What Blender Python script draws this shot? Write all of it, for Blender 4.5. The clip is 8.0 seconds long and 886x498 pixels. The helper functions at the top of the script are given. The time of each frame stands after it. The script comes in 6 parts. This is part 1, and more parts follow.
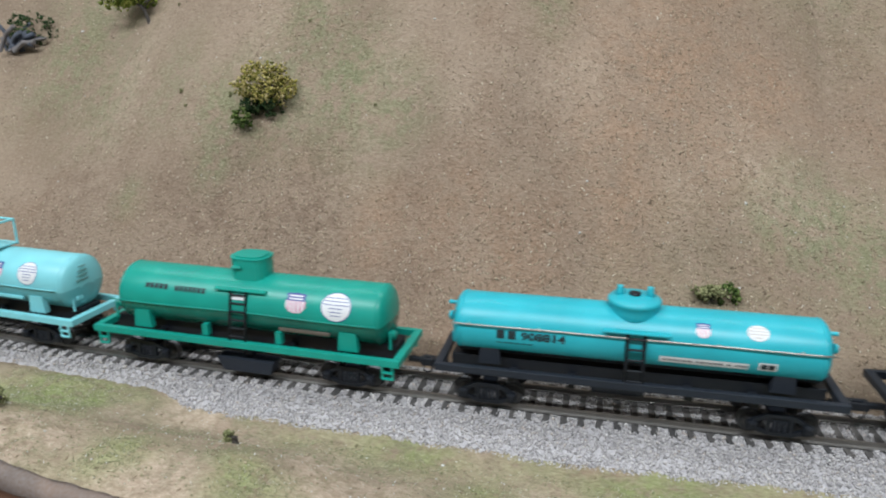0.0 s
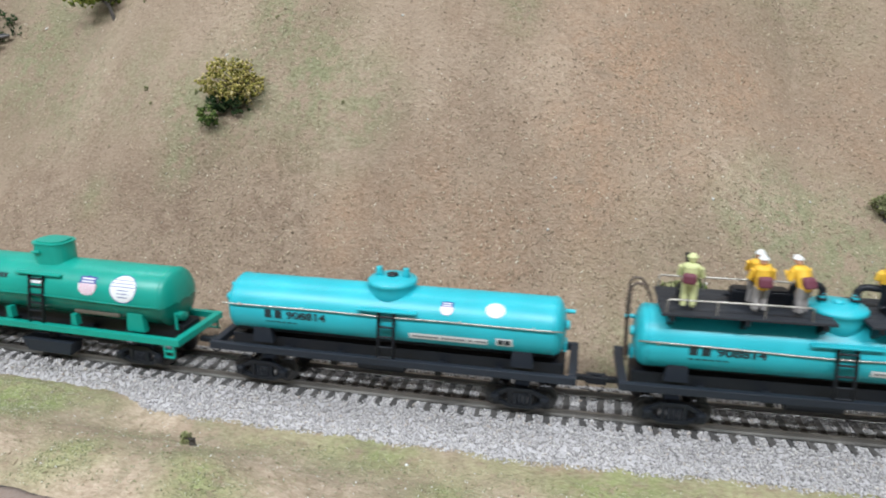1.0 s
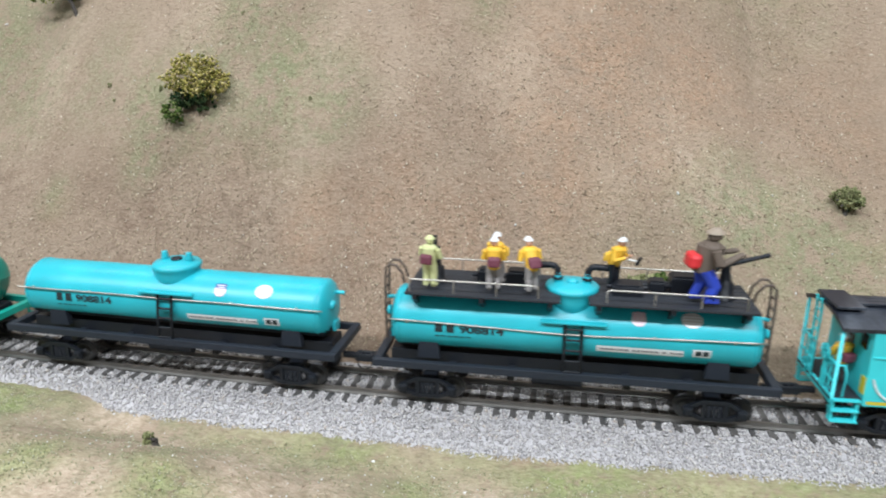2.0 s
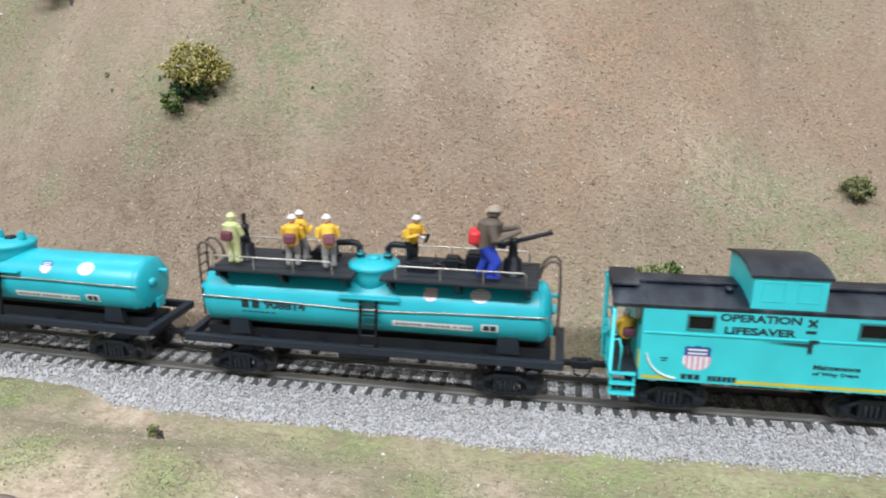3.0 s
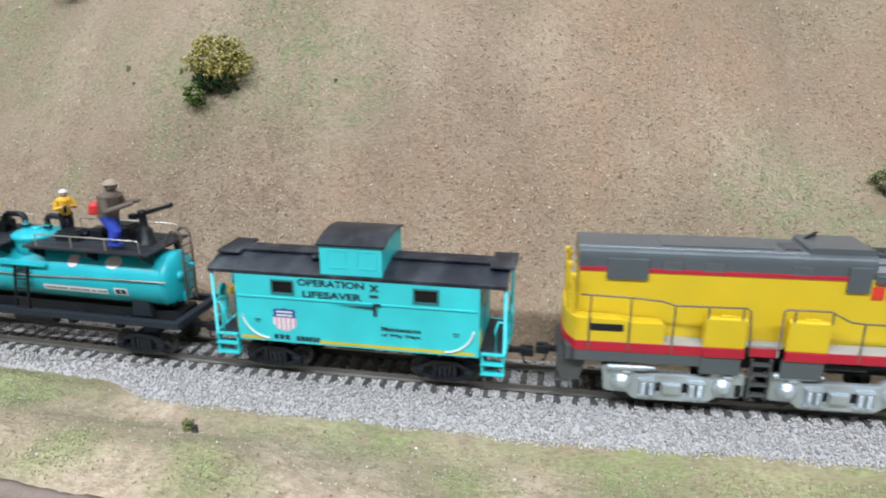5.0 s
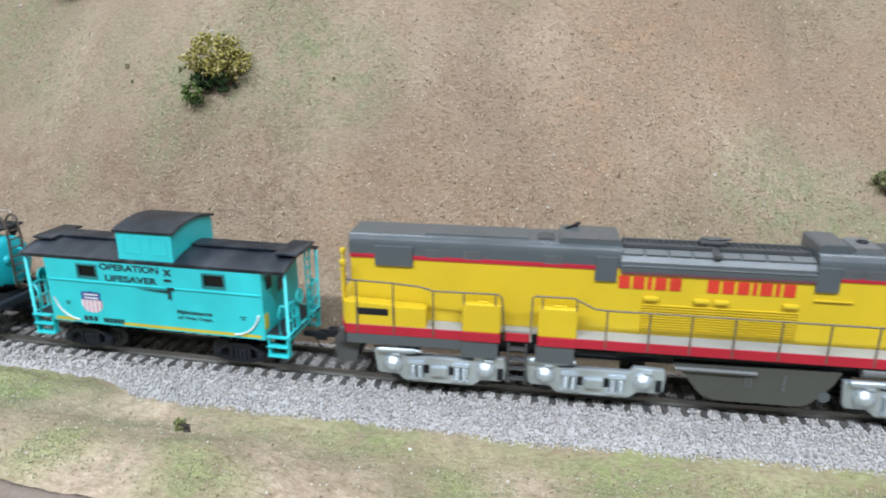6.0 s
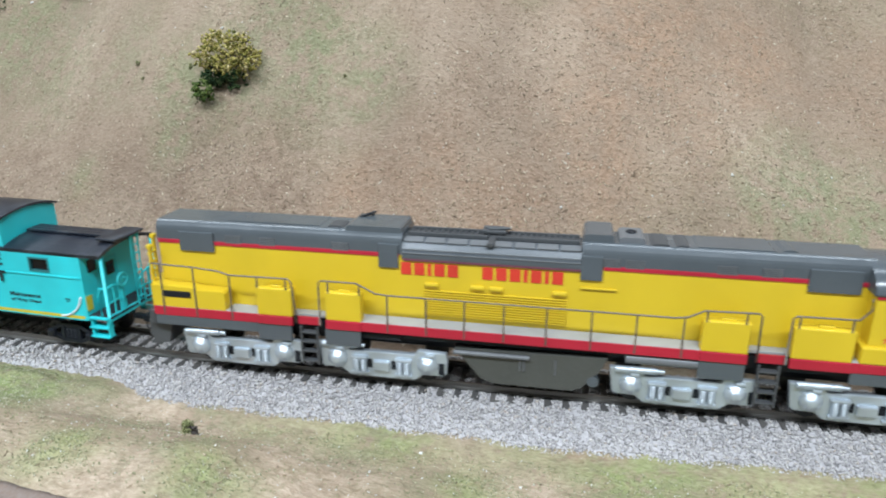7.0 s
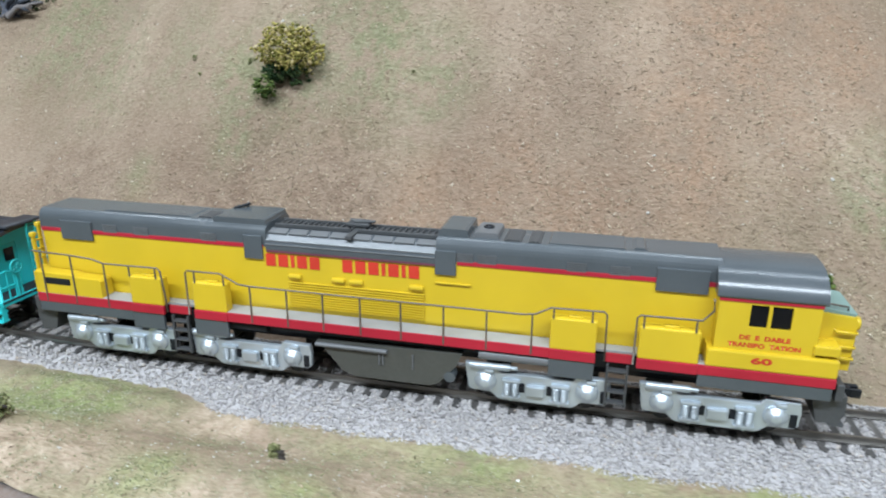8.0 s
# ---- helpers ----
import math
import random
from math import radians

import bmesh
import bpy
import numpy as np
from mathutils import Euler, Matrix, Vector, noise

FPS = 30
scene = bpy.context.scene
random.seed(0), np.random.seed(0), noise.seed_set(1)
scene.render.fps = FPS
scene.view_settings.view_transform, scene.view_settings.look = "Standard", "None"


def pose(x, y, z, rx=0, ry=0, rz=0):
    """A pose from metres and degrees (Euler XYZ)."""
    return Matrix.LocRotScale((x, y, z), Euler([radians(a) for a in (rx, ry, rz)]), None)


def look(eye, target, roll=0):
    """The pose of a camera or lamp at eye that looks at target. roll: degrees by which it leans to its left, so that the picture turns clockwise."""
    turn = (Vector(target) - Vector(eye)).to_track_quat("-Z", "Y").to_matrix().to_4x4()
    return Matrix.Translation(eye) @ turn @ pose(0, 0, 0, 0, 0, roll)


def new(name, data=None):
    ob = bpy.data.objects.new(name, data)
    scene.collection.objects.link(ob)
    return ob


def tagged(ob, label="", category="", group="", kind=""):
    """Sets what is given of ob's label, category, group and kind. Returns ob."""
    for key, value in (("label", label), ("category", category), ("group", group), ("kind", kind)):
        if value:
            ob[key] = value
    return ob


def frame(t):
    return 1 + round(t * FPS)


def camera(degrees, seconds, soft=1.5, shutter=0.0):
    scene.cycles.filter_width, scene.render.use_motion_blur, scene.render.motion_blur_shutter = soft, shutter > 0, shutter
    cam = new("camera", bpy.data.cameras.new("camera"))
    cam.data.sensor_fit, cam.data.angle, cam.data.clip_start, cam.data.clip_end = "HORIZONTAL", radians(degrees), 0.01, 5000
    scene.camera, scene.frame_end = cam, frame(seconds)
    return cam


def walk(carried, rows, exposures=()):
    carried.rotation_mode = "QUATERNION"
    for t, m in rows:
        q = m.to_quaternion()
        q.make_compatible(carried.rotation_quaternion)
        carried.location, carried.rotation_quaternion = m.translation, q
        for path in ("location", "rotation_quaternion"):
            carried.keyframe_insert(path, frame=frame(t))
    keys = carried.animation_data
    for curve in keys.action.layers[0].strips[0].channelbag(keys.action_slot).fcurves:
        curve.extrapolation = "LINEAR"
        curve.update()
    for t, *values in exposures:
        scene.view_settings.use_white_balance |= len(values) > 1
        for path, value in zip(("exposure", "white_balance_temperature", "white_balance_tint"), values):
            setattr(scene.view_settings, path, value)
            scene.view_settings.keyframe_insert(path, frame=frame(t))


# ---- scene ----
# A model railway in HO scale (1:87): a work train is pushed past a dry hillside.
# Metres; the rail heads lie at z = 0, x runs along the track, -y is towards the viewer.
cam = camera(65.76, 8.0, soft=2.0, shutter=0.4)
# seconds, eye x y z, yaw, pitch, lean
EYES = [
    (0, 0.15296, -0.25294, 0.14082, 14.513, -17.172, -0.113),
    (0.5, 0.15630, -0.24761, 0.14010, 13.700, -17.098, -0.178),
    (1, 0.16010, -0.24876, 0.13850, 13.110, -17.103, -0.121),
    (1.5, 0.16566, -0.24848, 0.13826, 12.163, -17.163, -0.117),
    (2, 0.16483, -0.24797, 0.13778, 11.184, -17.298, -0.142),
    (3.5, 0.15040, -0.24445, 0.13107, 10.615, -17.566, -0.143),
    (4, 0.14333, -0.24502, 0.13231, 10.839, -17.852, -0.055),
    (4.5, 0.14550, -0.24551, 0.13184, 10.963, -17.877, 0.042),
    (6, 0.15110, -0.24300, 0.13115, 11.510, -17.954, -0.082),
    (6.5, 0.15228, -0.24090, 0.13086, 11.872, -18.030, -0.044),
    (7, 0.14954, -0.23870, 0.13070, 12.406, -18.142, -0.044),
    (7.5, 0.14170, -0.23322, 0.13014, 13.089, -18.294, -0.024),
    (8, 0.11978, -0.22665, 0.13026, 14.042, -18.603, -0.095),
]
walk(cam, [(t, pose(x, y, z, 90 + pitch, 0, yaw) @ pose(0, 0, 0, 0, 0, -lean)) for t, x, y, z, yaw, pitch, lean in EYES],
     exposures=[(0, -0.04, 6500, 10), (0.5, -0.04, 6500, 10), (1.0, 0.28, 6500, 10), (1.5, 0.37, 6480, 10), (2.0, 0.39, 6450, 10), (4.5, 0.39, 6400, 9), (6.0, 0.39, 6250, 8), (8.0, 0.39, 6100, 7)])

# How far the train has still to roll to the left, metres, by seconds
ROLL = [(0, 0.6576), (0.5, 0.6169), (1, 0.5763), (1.5, 0.5362), (2, 0.4961), (3.5, 0.3740), (4, 0.3328), (4.5, 0.2916), (6, 0.1681), (6.5, 0.1272), (7, 0.0851), (7.5, 0.0424), (8, 0.0000)]
BEND, BEND_X = 0.12, 0.029      # the track is a wide curve: y = BEND * (x - BEND_X) ** 2


def track_y(x):
    return BEND * (x - BEND_X) ** 2


def track_turn(x):
    return math.degrees(math.atan(2 * BEND * (x - BEND_X)))

# ---- light ----
world = bpy.data.worlds.new("world")
scene.world = world
world.use_nodes = True
world.node_tree.nodes["Background"].inputs[0].default_value = (0.9, 0.95, 1.0, 1)
world.node_tree.nodes["Background"].inputs[1].default_value = 0.15


def ceiling_lamp(x, y, power, sx, sy):
    data = bpy.data.lights.new("ceiling_lamp", "AREA")
    data.shape, data.size, data.size_y, data.energy = "RECTANGLE", sx, sy, power
    data.color = (0.86, 0.925, 1.0)
    ob = new("ceiling_lamp", data)
    ob.matrix_world = look((x, y, 1.55), (x, y, 0))
    return ob


# fluorescent tubes in rows along the room, over the layout and the aisle
for lx, ly, lp in ((-0.75, 0.40, 6.8), (0.70, 0.40, 6.8), (-0.75, -1.08, 35), (0.70, -1.08, 35)):
    ceiling_lamp(lx, ly, lp, 1.2, 0.16)
# ---- materials ----
def nodes_of(name):
    m = bpy.data.materials.new(name)
    m.use_nodes = True
    nt = m.node_tree
    return m, nt, nt.nodes["Principled BSDF"]


def link(nt, a, b):
    nt.links.new(a, b)


def ramp(nt, src, stops):
    r = nt.nodes.new("ShaderNodeValToRGB")
    els = r.color_ramp.elements
    while len(els) < len(stops):
        els.new(0.5)
    for e, (p, c) in zip(els, stops):
        e.position, e.color = p, (*c, 1)
    link(nt, src, r.inputs[0])
    return r.outputs[0]


def noise_out(nt, scale, detail=3, rough=0.6, coord="Object", stretch=(1, 1, 1), distort=0.0):
    tc = nt.nodes.new("ShaderNodeTexCoord")
    mp = nt.nodes.new("ShaderNodeMapping")
    mp.inputs["Scale"].default_value = stretch
    link(nt, tc.outputs[coord], mp.inputs[0])
    n = nt.nodes.new("ShaderNodeTexNoise")
    n.inputs["Scale"].default_value, n.inputs["Detail"].default_value = scale, detail
    n.inputs["Roughness"].default_value, n.inputs["Distortion"].default_value = rough, distort
    link(nt, mp.outputs[0], n.inputs[0])
    return n.outputs["Fac"]


def mixed(nt, fac, a, b, mode="MIX"):
    n = nt.nodes.new("ShaderNodeMix")
    n.data_type, n.blend_type = "RGBA", mode
    for sock, v in ((n.inputs[0], fac), (n.inputs[6], a), (n.inputs[7], b)):
        if isinstance(v, (int, float)):
            sock.default_value = v
        elif isinstance(v, tuple):
            sock.default_value = (*v, 1)
        else:
            link(nt, v, sock)
    return n.outputs[2]


def bumped(nt, bsdf, height, strength, dist):
    b = nt.nodes.new("ShaderNodeBump")
    b.inputs["Strength"].default_value, b.inputs["Distance"].default_value = strength, dist
    link(nt, height, b.inputs["Height"])
    link(nt, b.outputs[0], bsdf.inputs["Normal"])


def paint(name, color, rough=0.4, metal=0.0, dust=(0.34, 0.345, 0.35), amount=0.025, vary=0.12, bump=0.15):
    """Model paint: broad shifts of tone, a fine grain and a thin film of layout dust."""
    m, nt, b = nodes_of(name)
    broad = noise_out(nt, 45, 2)
    fine = noise_out(nt, 900, 3)
    dark = tuple(c * (1 - vary) for c in color)
    lite = tuple(min(1, c * (1 + vary)) for c in color)
    col = ramp(nt, broad, ((0.3, dark), (0.7, lite)))
    film = nt.nodes.new("ShaderNodeMath")
    film.operation = "MULTIPLY"
    link(nt, fine, film.inputs[0])
    film.inputs[1].default_value = amount * 2
    col = mixed(nt, film.outputs[0], col, dust)
    link(nt, col, b.inputs["Base Color"])
    r = nt.nodes.new("ShaderNodeMapRange")
    r.inputs[3].default_value, r.inputs[4].default_value = max(0.05, rough - 0.1), min(1, rough + 0.12)
    link(nt, broad, r.inputs[0])
    link(nt, r.outputs[0], b.inputs["Roughness"])
    b.inputs["Metallic"].default_value = metal
    bumped(nt, b, fine, bump, 0.0001)
    if max(color) < 0.03:
        b.inputs["Specular IOR Level"].default_value = 0.3
    return m


AQUA = paint("aqua_paint", (0.012, 0.41, 0.48), 0.36, amount=0.02)
AQUA_LIGHT = paint("light_aqua_paint", (0.035, 0.55, 0.585), 0.42, amount=0.02)
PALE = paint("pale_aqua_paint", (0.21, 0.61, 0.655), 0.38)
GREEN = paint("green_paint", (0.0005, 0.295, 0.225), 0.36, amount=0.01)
# darker, glossier tones for the lower halves of the green and pale tanks
GREEN_LOW = paint("darker_lower_green", (0.0005, 0.15, 0.110), 0.25, amount=0.01, vary=0.25)
PALE_LOW = paint("darker_lower_aqua", (0.12, 0.42, 0.455), 0.3, vary=0.2)
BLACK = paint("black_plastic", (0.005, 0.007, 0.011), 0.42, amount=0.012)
DECK = paint("grey_black_deck", (0.016, 0.019, 0.025), 0.55, amount=0.025)
SLATE = paint("slate_frame", (0.012, 0.017, 0.026), 0.5, amount=0.02)


def scuffed(name, color, scuff, rough):
    """Dark paint with pale rubbed patches."""
    m, nt, b = nodes_of(name)
    rub = noise_out(nt, 75, 4, 0.65, stretch=(1.0, 0.45, 0.6))
    fine = noise_out(nt, 700, 3)
    col = ramp(nt, rub, ((0.46, color), (0.60, tuple((p + q) / 2.6 for p, q in zip(color, scuff))), (0.74, scuff)))
    tone = ramp(nt, fine, ((0.3, (0.75, 0.75, 0.75)), (0.7, (1.2, 1.2, 1.2))))
    link(nt, mixed(nt, 1.0, col, tone, "MULTIPLY"), b.inputs["Base Color"])
    b.inputs["Roughness"].default_value = rough
    bumped(nt, b, fine, 0.2, 0.0001)
    return m


ROOF = scuffed("black_roof", (0.007, 0.010, 0.019), (0.075, 0.086, 0.105), 0.42)
YELLOW = paint("yellow_paint", (0.65, 0.455, 0.014), 0.36, amount=0.012, vary=0.05)
RED = paint("red_paint", (0.42, 0.008, 0.028), 0.40, amount=0.015)
GREY = paint("grey_paint", (0.076, 0.088, 0.097), 0.22, amount=0.03, vary=0.08)
GREY_DARK = paint("dark_grey_paint", (0.050, 0.052, 0.054), 0.5, amount=0.04)
WALK = paint("pale_grey_walkway", (0.36, 0.36, 0.35), 0.6)
SILVER = paint("silver_paint", (0.47, 0.52, 0.56), 0.36, metal=0.6, amount=0.03, vary=0.25, bump=1.0)
WIRE = paint("steel_wire", (0.50, 0.47, 0.42), 0.35, metal=0.8, amount=0.03)
RAILWIRE = paint("grey_rail_wire", (0.15, 0.125, 0.10), 0.45, metal=0.4)
WHITE = paint("white_decal", (0.72, 0.73, 0.73), 0.5, amount=0.03, vary=0.03)
INK = paint("black_ink", (0.008, 0.022, 0.026), 0.5, amount=0.03)
NAVY = paint("navy_ink", (0.020, 0.045, 0.25), 0.5, amount=0.03)
PINK = paint("red_stripe_ink", (0.64, 0.30, 0.40), 0.5, amount=0.03)
PINK_PALE = paint("faded_stripe_ink", (0.70, 0.42, 0.48), 0.5, amount=0.03)
LETTER_RED = paint("red_lettering", (0.60, 0.03, 0.010), 0.45, amount=0.03)
STRIPE = paint("yellow_stripe", (0.55, 0.46, 0.02), 0.5, amount=0.05)
GLASS_DARK = paint("dark_window", (0.006, 0.006, 0.007), 0.15, amount=0.0)
STEEL = paint("wheel_steel", (0.045, 0.045, 0.047), 0.4, metal=0.6)
RAIL = paint("nickel_rail", (0.26, 0.245, 0.225), 0.35, metal=0.85, vary=0.2)
# ---- the place ----
TALL = 0.97      # the models stand a little lower than drawn


def part(name, bm, material, parent, label="", kind="", smooth=False, mm=True):
    """Links a bmesh, in millimetres, as one mesh object."""
    if mm:
        bmesh.ops.transform(bm, matrix=Matrix.Diagonal((0.001, 0.001, TALL * 0.001, 1)), verts=bm.verts)
    me = bpy.data.meshes.new(name)
    bm.to_mesh(me)
    bm.free()
    for m in material if isinstance(material, (list, tuple)) else [material]:
        me.materials.append(m)
    if smooth:
        for p in me.polygons:
            p.use_smooth = True
    ob = new(name, me)
    ob.parent = parent
    return tagged(ob, label, kind=kind)


def clamp01(v):
    return max(0.0, min(1.0, v))


def smooth01(v):
    v = clamp01(v)
    return v * v * (3 - 2 * v)


def ballast_edge(x):
    """y of the ballast's foot on the viewer's side, from the track's middle."""
    w = 0.0035 * noise.noise((x * 11, 3.1, 0)) + 0.0015 * noise.noise((x * 40, 7.7, 0))
    return -0.0375 + 0.0135 * smooth01((-0.012 - x) / 0.03) + w


def foot_y(x):
    """Middle of the cutting, in the sheet's own coordinates."""
    return 0.08819 * (x - 0.05) ** 2


def land(x, y):
    """Height of the scenery sheet, in its own coordinates."""
    v = y - foot_y(x)
    if v > 0:
        u = max(0.0, v - 0.024)
        q = max(-0.19, min(0.26, x))
        slope = 1.044 - 8.556 * q * q
        grow = slope + 1.36 * min(u, 0.2)
        z = -0.005 + u * u / (u + 0.006) * grow
        amp = smooth01(u / 0.03)
        z += amp * (0.006 * noise.noise((x * 14, y * 14, 1.3)) + 0.0022 * noise.noise((x * 45, y * 45, 4)))
    else:
        w = -v
        z = -0.0075
        # a grassy bank swells towards the edge of the table, higher where the track curves away
        bank = smooth01((w - 0.038) / 0.058) * (0.0295 - 0.020 * smooth01((x - 0.03) / 0.12))
        near = smooth01((w + ballast_edge(x) + 0.004) / 0.012)
        z += bank * near + 0.0028 * near * smooth01((0.0 - x) / 0.04)
        z += near * (0.0022 * noise.noise((x * 33, y * 33, 9)) + 0.0012 * noise.noise((x * 90, y * 90, 2)))
    z += 0.0006 * noise.noise((x * 230, y * 230, 6)) * (1 if abs(v) > 0.02 else 0)
    return z


LEAN, SINK = radians(4.0), -0.0003      # the sheet is tipped up at the back and lies a little under the track


def tipped(x, y, z):
    v = y - foot_y(x)
    low = 0.0022 * (1 - smooth01((v - 0.024) / 0.04)) if v > 0 else 0.0
    return (x, y * math.cos(LEAN) - z * math.sin(LEAN), y * math.sin(LEAN) + z * math.cos(LEAN) - SINK - low)


def placed(x, y, up=0.0):
    """World place of the sheet's point x, y."""
    return tipped(x, y, land(x, y) + up)


def ground_material():
    m, nt, b = nodes_of("scenery_earth_and_grass")
    broad = noise_out(nt, 9, 4, 0.55)
    patch = noise_out(nt, 38, 5, 0.65, stretch=(1, 1.25, 1))
    mid = noise_out(nt, 110, 5, 0.7)
    fine = noise_out(nt, 420, 4, 0.7, stretch=(1, 2.0, 1.4))
    earth = ramp(nt, broad, ((0.30, (0.20, 0.142, 0.098)), (0.46, (0.29, 0.212, 0.148)), (0.60, (0.335, 0.252, 0.180)), (0.75, (0.33, 0.220, 0.145))))
    speck = ramp(nt, fine, ((0.28, (0.17, 0.125, 0.088)), (0.44, (0.27, 0.207, 0.150)), (0.60, (0.335, 0.264, 0.197)), (0.80, (0.44, 0.365, 0.285))))
    col = mixed(nt, 0.5, earth, speck)

    def field(name, lo, hi, src):
        at = nt.nodes.new("ShaderNodeAttribute")
        at.attribute_name = name
        gm = nt.nodes.new("ShaderNodeMath")
        gm.operation = "MULTIPLY"
        link(nt, at.outputs["Fac"], gm.inputs[0])
        link(nt, ramp(nt, src, ((lo, (0, 0, 0)), (hi, (1, 1, 1)))), gm.inputs[1])
        return gm.outputs[0]
    umber = ramp(nt, fine, ((0.28, (0.11, 0.075, 0.052)), (0.5, (0.20, 0.140, 0.100)), (0.8, (0.32, 0.245, 0.185))))
    col = mixed(nt, field("umber", 0.26, 0.62, mid), col, umber)
    rust = ramp(nt, fine, ((0.3, (0.24, 0.152, 0.094)), (0.6, (0.385, 0.262, 0.178)), (0.8, (0.50, 0.385, 0.28))))
    col = mixed(nt, field("rust", 0.30, 0.62, mid), col, rust)
    tuft = ramp(nt, fine, ((0.28, (0.14, 0.140, 0.078)), (0.52, (0.225, 0.222, 0.128)), (0.75, (0.325, 0.318, 0.205))))
    col = mixed(nt, field("grass", 0.40, 0.56, mid), col, tuft)
    mottle = noise_out(nt, 150, 6, 0.75)
    lush = ramp(nt, fine, ((0.28, (0.16, 0.19, 0.07)), (0.52, (0.27, 0.31, 0.125)), (0.78, (0.40, 0.43, 0.23))))
    col = mixed(nt, field("lush", 0.36, 0.58, mottle), col, lush)
    sandy = ramp(nt, fine, ((0.3, (0.36, 0.27, 0.19)), (0.7, (0.56, 0.45, 0.345))))
    col = mixed(nt, field("sand", 0.36, 0.56, mottle), col, sandy)
    link(nt, col, b.inputs["Base Color"])
    b.inputs["Roughness"].default_value = 0.95
    b.inputs["Specular IOR Level"].default_value = 0.12
    bumped(nt, b, fine, 0.8, 0.0011)
    return m


def spread(x, y, spots):
    g = 0
    for cx, cy, r, a in spots:
        d = math.hypot(x - cx, y - cy) / r
        g = max(g, a * math.exp(-d * d))
    return g


GRASSY = ((-0.168, 0.139, 0.030, 0.8), (-0.070, 0.118, 0.024, 1.0), (0.250, 0.1166, 0.028, 1.0), (0.229, 0.101, 0.022, 0.9), (-0.214, 0.167, 0.040, 0.9), (0.176, 0.038, 0.020, 0.8), (-0.045, 0.122, 0.032, 1.0), (0.000, 0.127, 0.030, 1.0), (0.034, 0.118, 0.024, 0.9), (-0.028, 0.150, 0.026, 1.0), (-0.078, 0.120, 0.020, 0.9), (-0.115, 0.135, 0.03, 0.6), (-0.19, 0.160, 0.05, 0.55), (-0.20, 0.20, 0.06, 0.8),
          (0.246, 0.105, 0.030, 1.1), (0.28, 0.095, 0.040, 1.0), (-0.070, 0.095, 0.014, 0.9), (-0.12, 0.082, 0.012, 0.7), (0.265, 0.240, 0.05, 0.5), (0.20, 0.05, 0.05, 0.5), (-0.01, 0.20, 0.03, 0.6), (0.11, 0.165, 0.014, 0.8), (0.06, 0.17, 0.014, 0.6))
UMBERY = ((0.073, 0.0907, 0.028, 0.9), (-0.003, 0.085, 0.032, 0.9), (-0.058, 0.087, 0.026, 0.8), (0.11, 0.072, 0.03, 0.8), (-0.16, 0.075, 0.05, 0.8), (-0.07, 0.070, 0.05, 0.9), (0.0, 0.065, 0.05, 1.0), (0.06, 0.07, 0.05, 1.0), (0.13, 0.07, 0.045, 0.9), (0.20, 0.08, 0.03, 0.6), (0.10, 0.11, 0.035, 0.7), (0.06, 0.19, 0.035, 0.6), (-0.14, 0.115, 0.025, 0.6), (0.26, 0.19, 0.03, 0.6), (0.155, 0.135, 0.02, 0.5), (0.10, 0.16, 0.025, 0.6))
PALEY = ((0.05, 0.145, 0.03, 0.4), (0.22, 0.13, 0.03, 0.4), (-0.07, 0.16, 0.04, 0.4), (0.14, 0.14, 0.03, 0.4), (-0.15, 0.15, 0.03, 0.4))
RUSTY = ((0.174, 0.152, 0.032, 1.0), (0.226, 0.169, 0.030, 1.0), (0.152, 0.123, 0.028, 0.9), (0.195, 0.133, 0.026, 0.8), (0.035, 0.075, 0.018, 0.7), (0.07, 0.085, 0.02, 0.6), (0.165, 0.170, 0.045, 0.9), (0.215, 0.155, 0.030, 0.8), (0.155, 0.100, 0.030, 0.7), (0.19, 0.205, 0.05, 0.7), (0.11, 0.06, 0.04, 0.6), (0.30, 0.17, 0.04, 0.5))
LUSHY = ((-0.070, -0.038, 0.030, 1.1), (-0.095, -0.050, 0.03, 0.8), (0.006, -0.098, 0.012, 1.2), (0.048, -0.041, 0.016, 0.6), (0.066, -0.041, 0.016, 0.6), (0.088, -0.042, 0.018, 0.6), (0.127, -0.045, 0.020, 0.6), (0.175, -0.042, 0.025, 0.7), (0.125, -0.062, 0.014, 0.9), (0.055, -0.095, 0.014, 0.8), (0.22, -0.06, 0.05, 0.8), (-0.04, -0.075, 0.014, 0.6))
SANDY = ((-0.010, -0.036, 0.014, 1.2), (0.020, -0.062, 0.018, 0.8), (0.062, -0.064, 0.022, 1.0), (0.082, -0.082, 0.024, 0.9), (0.140, -0.060, 0.016, 1.0), (0.027, -0.104, 0.016, 1.0), (-0.03, -0.098, 0.024, 1.0), (-0.035, -0.055, 0.016, 0.7), (0.10, -0.10, 0.03, 0.7), (0.03, 0.22, 0.05, 0.3))


def ground_fields(x, y):
    """How far turf, red earth, lush grass and sand were sprinkled here."""
    v = y - foot_y(x)
    n1, n2 = noise.noise((x * 30, y * 30, 5)), noise.noise((x * 55, y * 55, 15))
    if v < -0.02:
        return 0.58 + 0.55 * n1, 0.20 + 0.5 * n2, 1.15 * spread(x, y, LUSHY) + 0.4 * n2 + 0.08, spread(x, y, SANDY) - 0.5 * n1 + 0.15, 0.15 - 0.4 * n2
    return 1.1 * spread(x, y, GRASSY) + 0.22 * n1 - 0.14, spread(x, y, RUSTY) + 0.3 * n2, 0.12 * spread(x, y, GRASSY) * (0.4 + n2), 0.28 * n1 + spread(x, y, PALEY), spread(x, y, UMBERY) + 0.35 * n2 - 0.1 * n1


